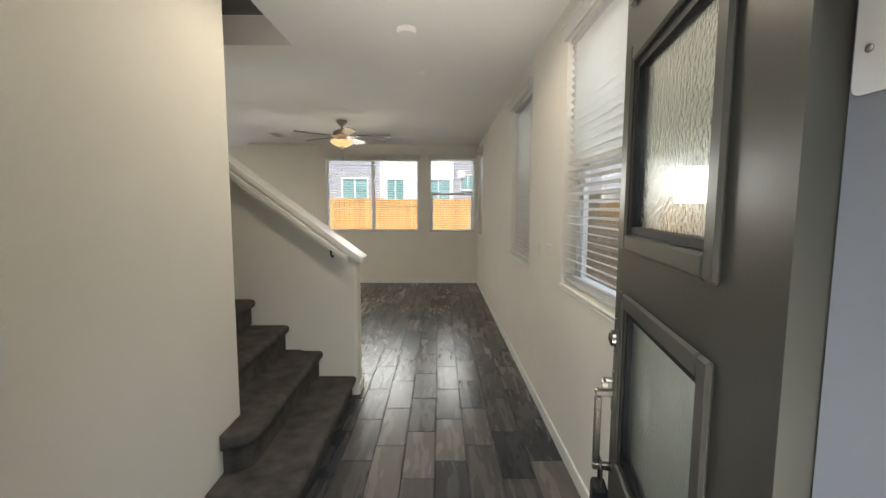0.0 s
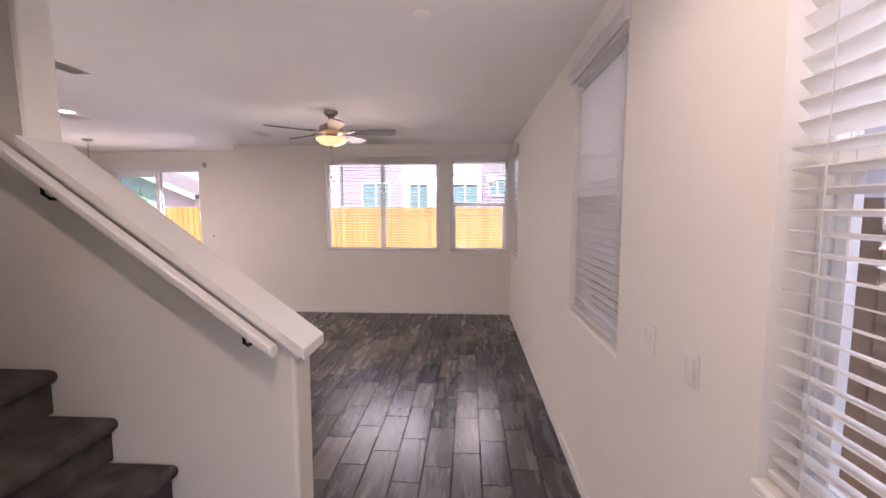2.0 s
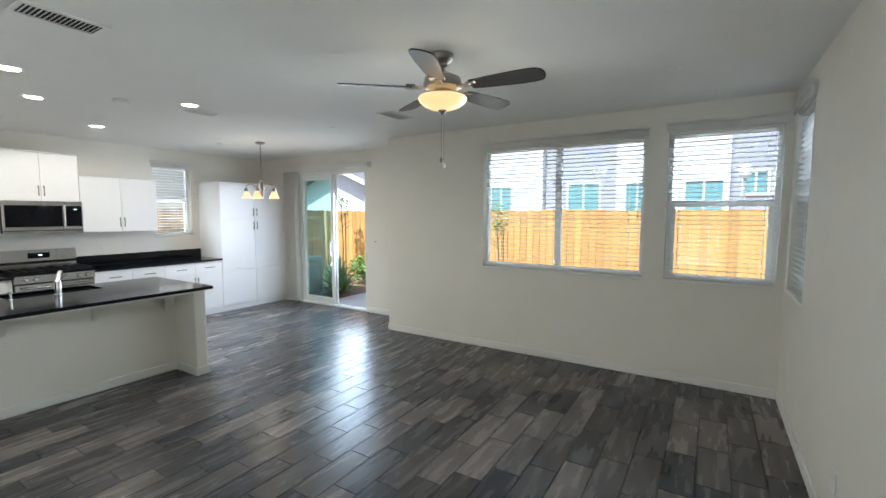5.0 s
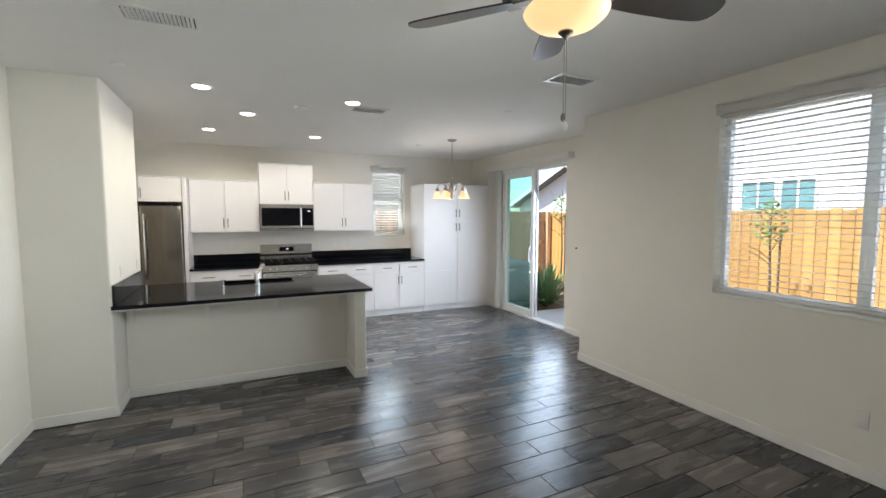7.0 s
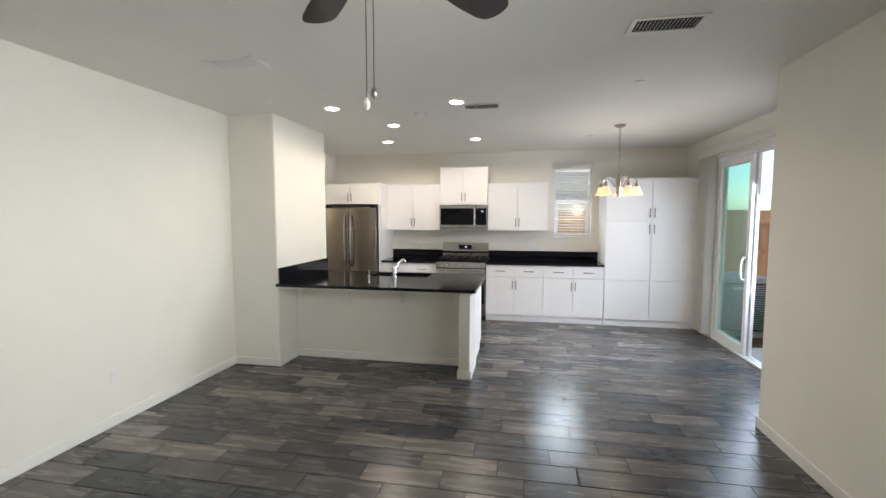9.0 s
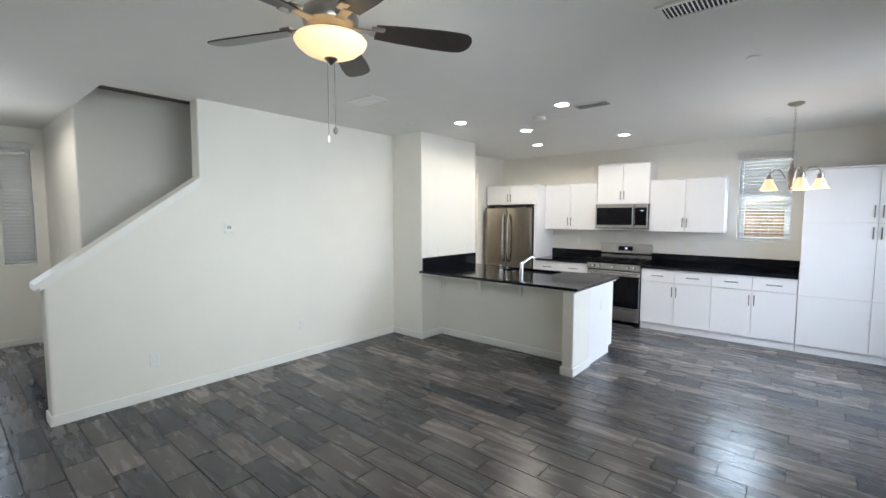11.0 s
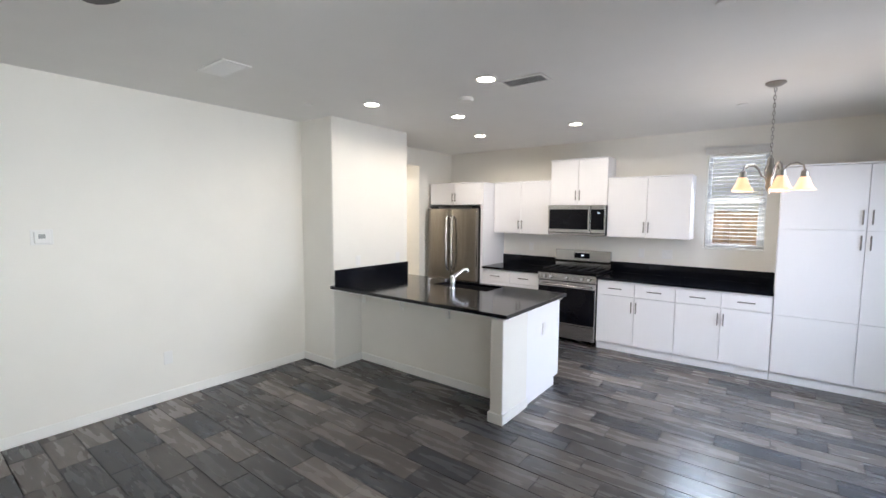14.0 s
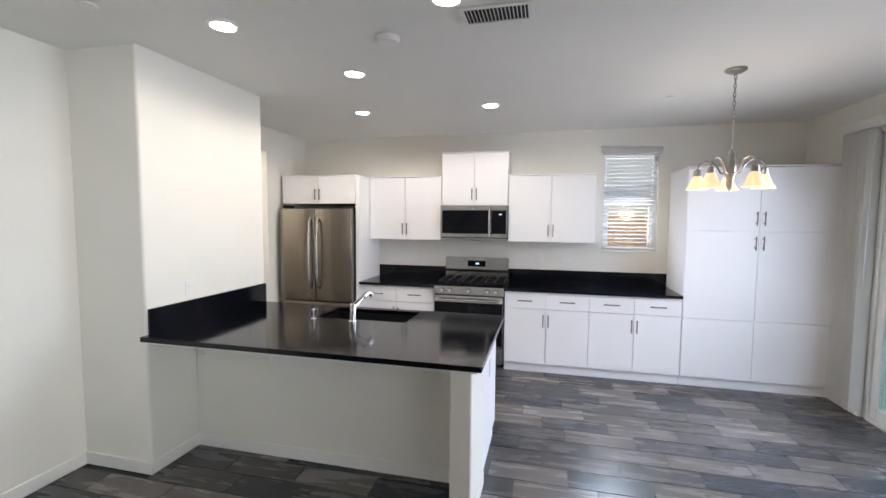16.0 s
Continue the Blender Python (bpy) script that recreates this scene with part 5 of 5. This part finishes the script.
def agave(at, r, label, seed, n=60):
    t = thing("agave", label, "plant", at)
    rnd = random.Random(seed)
    bm = bmesh.new()
    for k in range(n):
        a, el = rnd.uniform(0, 6.28), rnd.uniform(0.35, 1.4)
        ln = r * rnd.uniform(0.75, 1.15)
        d = Vector((math.cos(a) * math.cos(el), math.sin(a) * math.cos(el), math.sin(el)))
        s = Vector((-math.sin(a), math.cos(a), 0)) * 0.022
        mid = d * ln * 0.55
        tip = d * ln - Vector((0, 0, 0.18 * ln * math.cos(el)))
        v = [bm.verts.new(p) for p in (-s * 0.7, s * 0.7, mid + s, mid - s, tip, mid * 0.98 - Vector((0, 0, 0.012)))]
        bm.faces.new((v[0], v[1], v[2], v[3]))
        bm.faces.new((v[3], v[2], v[4]))
    part("leaves", bm, M_AGAVE, t)
    return t


young_tree((-2.95, 11.4, GZ - 0.02), 1.95, "young staked tree with thin green crown by the fence", 3)
young_tree((-7.4, 11.6, GZ - 0.02), 2.3, "young staked tree by the patio fence", 7)
shrub((0.75, 11.3, GZ - 0.02), 0.38, "low sparse shrub by the back fence", 5, 160, 0.06)
shrub((-1.95, 11.6, GZ - 0.02), 0.42, "dry brown shrub by the back fence", 9, 120, 0.06, M_BARK)
shrub((-6.5, 11.5, GZ - 0.02), 0.42, "bright green leafy shrub by the patio", 11, 700, 0.09)
agave((-5.92, 9.98, GZ - 0.02), 0.85, "spiky blue-green agave beside the patio", 2, 150)
agave((-7.3, 11.2, GZ - 0.02), 0.7, "spiky blue-green agave near the fence", 4, 70)
AX0, AY0, AX1, AY1 = -6.95, 9.16, -6.22, 9.86
ac = thing("air_conditioner", "grey metal air conditioning unit on the ground by the patio", "air conditioner", (0, 0, GZ - 0.02))
part("base_pad", boxes((AX0 - 0.05, AY0 - 0.05, 0, AX1 + 0.05, AY1 + 0.05, 0.07), bevel=0.008), M_CONC, ac, "concrete pad")
part("core", boxes((AX0 + 0.03, AY0 + 0.03, 0.071, AX1 - 0.03, AY1 - 0.03, 0.74)), M_BLACKP, ac, "dark coil core")
for px, py in ((AX0, AY0), (AX1 - 0.06, AY0), (AX0, AY1 - 0.06), (AX1 - 0.06, AY1 - 0.06)):
    part("corner_post", boxes((px, py, 0.071, px + 0.06, py + 0.06, 0.745), bevel=0.01, seg=2), M_ACGREY, ac)
for k in range(20):
    z = 0.10 + k * 0.032
    part("louvre", boxes((AX0 + 0.06, AY0 + 0.008, z, AX1 - 0.06, AY0 + 0.024, z + 0.02), (AX0 + 0.06, AY1 - 0.024, z, AX1 - 0.06, AY1 - 0.008, z + 0.02), (AX0 + 0.008, AY0 + 0.06, z, AX0 + 0.024, AY1 - 0.06, z + 0.02), (AX1 - 0.024, AY0 + 0.06, z, AX1 - 0.008, AY1 - 0.06, z + 0.02)), M_ACGREY, ac)
part("top_cover", boxes((AX0 - 0.008, AY0 - 0.008, 0.746, AX1 + 0.008, AY1 + 0.008, 0.83), bevel=0.02, seg=3), M_ACGREY, ac)
part("rating_plate", boxes((AX1 - 0.0075, AY0 + 0.22, 0.66, AX1 - 0.004, AY0 + 0.36, 0.70)), M_PLATE, ac, "small white plate")

lp = thing("street_lamp", "white globe street lamp beyond the back fence", "street lamp", (1.27, 16.0, GZ - 0.02))
part("post", lathe(bmesh.new(), [(0.07, 0), (0.07, 0.25), (0.035, 0.3), (0.03, 2.5), (0.05, 2.55)], n=12), M_STUCCO2, lp)
part("globe", lathe(bmesh.new(), [(0.05, 2.55), (0.13, 2.62), (0.15, 2.72), (0.12, 2.82), (0.04, 2.88)], n=16), M_PLATE, lp, smooth=True)

# ---- porch ----
solid("porch_column", boxes((0.80, -3.6, -0.03, 1.15, -3.25, 2.36), bevel=0.01), M_CREAM, "cream stucco porch column", "column", kind="structure")
solid("porch_beam", boxes((-2.0, -3.6, 2.36, 1.6, -3.25, 2.80)), M_CREAM, "cream stucco porch beam", "beam", kind="structure")
solid("porch_ceiling", boxes((-2.0, -4.4, 2.80, 1.6, YF - T, 2.86)), M_CEIL, "white porch ceiling", "ceiling", kind="structure")
solid("wall_porch", boxes((XE + 0.0, -1.40, -0.03, XE + T, YF - T - 0.001, 2.80)), M_CREAM, "cream stucco porch side wall", "wall", kind="structure")
dx0, dx1, dz0, dz1 = -0.50, 0.40, 0.40, 1.80
ad = part("arched_door", prism(bmesh.new(), [(dx0, dz0), (dx1, dz0), (dx1, dz1)] + [((dx0 + dx1) / 2 + 0.45 * math.cos(q), dz1 + 0.25 * math.sin(q)) for q in [math.pi * i / 12 for i in range(1, 12)]] + [(dx0, dz1)], -12.998, -12.95, axis="y"), M_OCHRE, oh, "ochre arched door with four lites")
for k in range(4):
    part("lite", boxes((dx0 + 0.2, -12.949, dz0 + 0.15 + k * 0.36, dx1 - 0.2, -12.93, dz0 + 0.40 + k * 0.36)), M_TEAL, ad)
part("step", boxes((-0.9, -12.99, 0, 0.8, -12.5, 0.36)), M_STUCCO, oh)
wl = part("wall_lantern", boxes((0.90, -12.99, 1.72, 1.06, -12.83, 1.98), (0.86, -12.99, 1.98, 1.10, -12.79, 2.02), (0.95, -12.99, 2.02, 1.01, -12.9, 2.10)), M_BLACKP, oh, "black wall lantern")
shrub((1.2, -12.2, -0.045), 0.28, "low green shrub by the house across the drive", 21, 300, 0.08)
shrub((0.75, -12.2, -0.045), 0.22, "low green shrub by the house across the drive", 22, 240, 0.08)

# ---- floor tiles ----
TW, TL, G = 0.1855, 0.4975, 0.006
fl = thing("floor", "dark grey wood-look porcelain plank tile floor", "floor", (0, 0, 0), kind="structure")
part("grout_bed", boxes((XW, 1.35, -0.3, XE, YN, -0.004), (XW, YN, -0.3, XJ, YN2, -0.004), (-0.62, YF, -0.3, XE, 1.35, -0.004)), M_GROUT, fl, "dark grout")
protos = {}
far = bmesh.new()
near_n = 0
edges = [XE] + [0.985 - i * TW for i in range(60)]
for k in range(len(edges) - 1):
    xa, xb = max(edges[k + 1], XW), edges[k]
    if xb <= XW + 0.01:
        break
    xm = (xa + xb) / 2
    ylo = YF if xm > XL else 1.35 if xm < PXW else YS - 0.17
    yhi = YN if xm > XJ else YN2
    if PXW < xm < PX:
        ylo = PY
    y = 4.34 + (3 - k) * TL / 3
    y -= math.ceil((y - ylo) / TL) * TL
    while y < yhi:
        ya, yb = max(y, ylo), min(y + TL, yhi)
        y += TL
        if yb - ya < 0.02:
            continue
        if -2.9 < xm and ya < 7.2 and near_n < 300:
            key = (round(xb - xa, 3), round(yb - ya, 3))
            if key not in protos:
                w, l = (xb - xa - G) / 2, (yb - ya - G) / 2
                bm = boxes((-w, -l, -0.012, w, l, 0.0))
                bmesh.ops.bevel(bm, geom=[e for e in bm.edges if all(v.co.z > -0.001 for v in e.verts)], offset=0.0015, segments=1, affect="EDGES", profile=0.5)
                protos[key] = mesh_of("tile", bm, M_TILE)
            o = new("tile", protos[key])
            o.parent = fl
            o.location = (xm, (ya + yb) / 2, random.uniform(-0.0004, 0.0004))
            near_n += 1
        else:
            box(far, xa + G / 2, ya + G / 2, -0.012, xb - G / 2, yb - G / 2, random.uniform(-0.0004, 0.0004))
tagged(part("tile_field", far, M_TILE2, fl), kind="stuff")
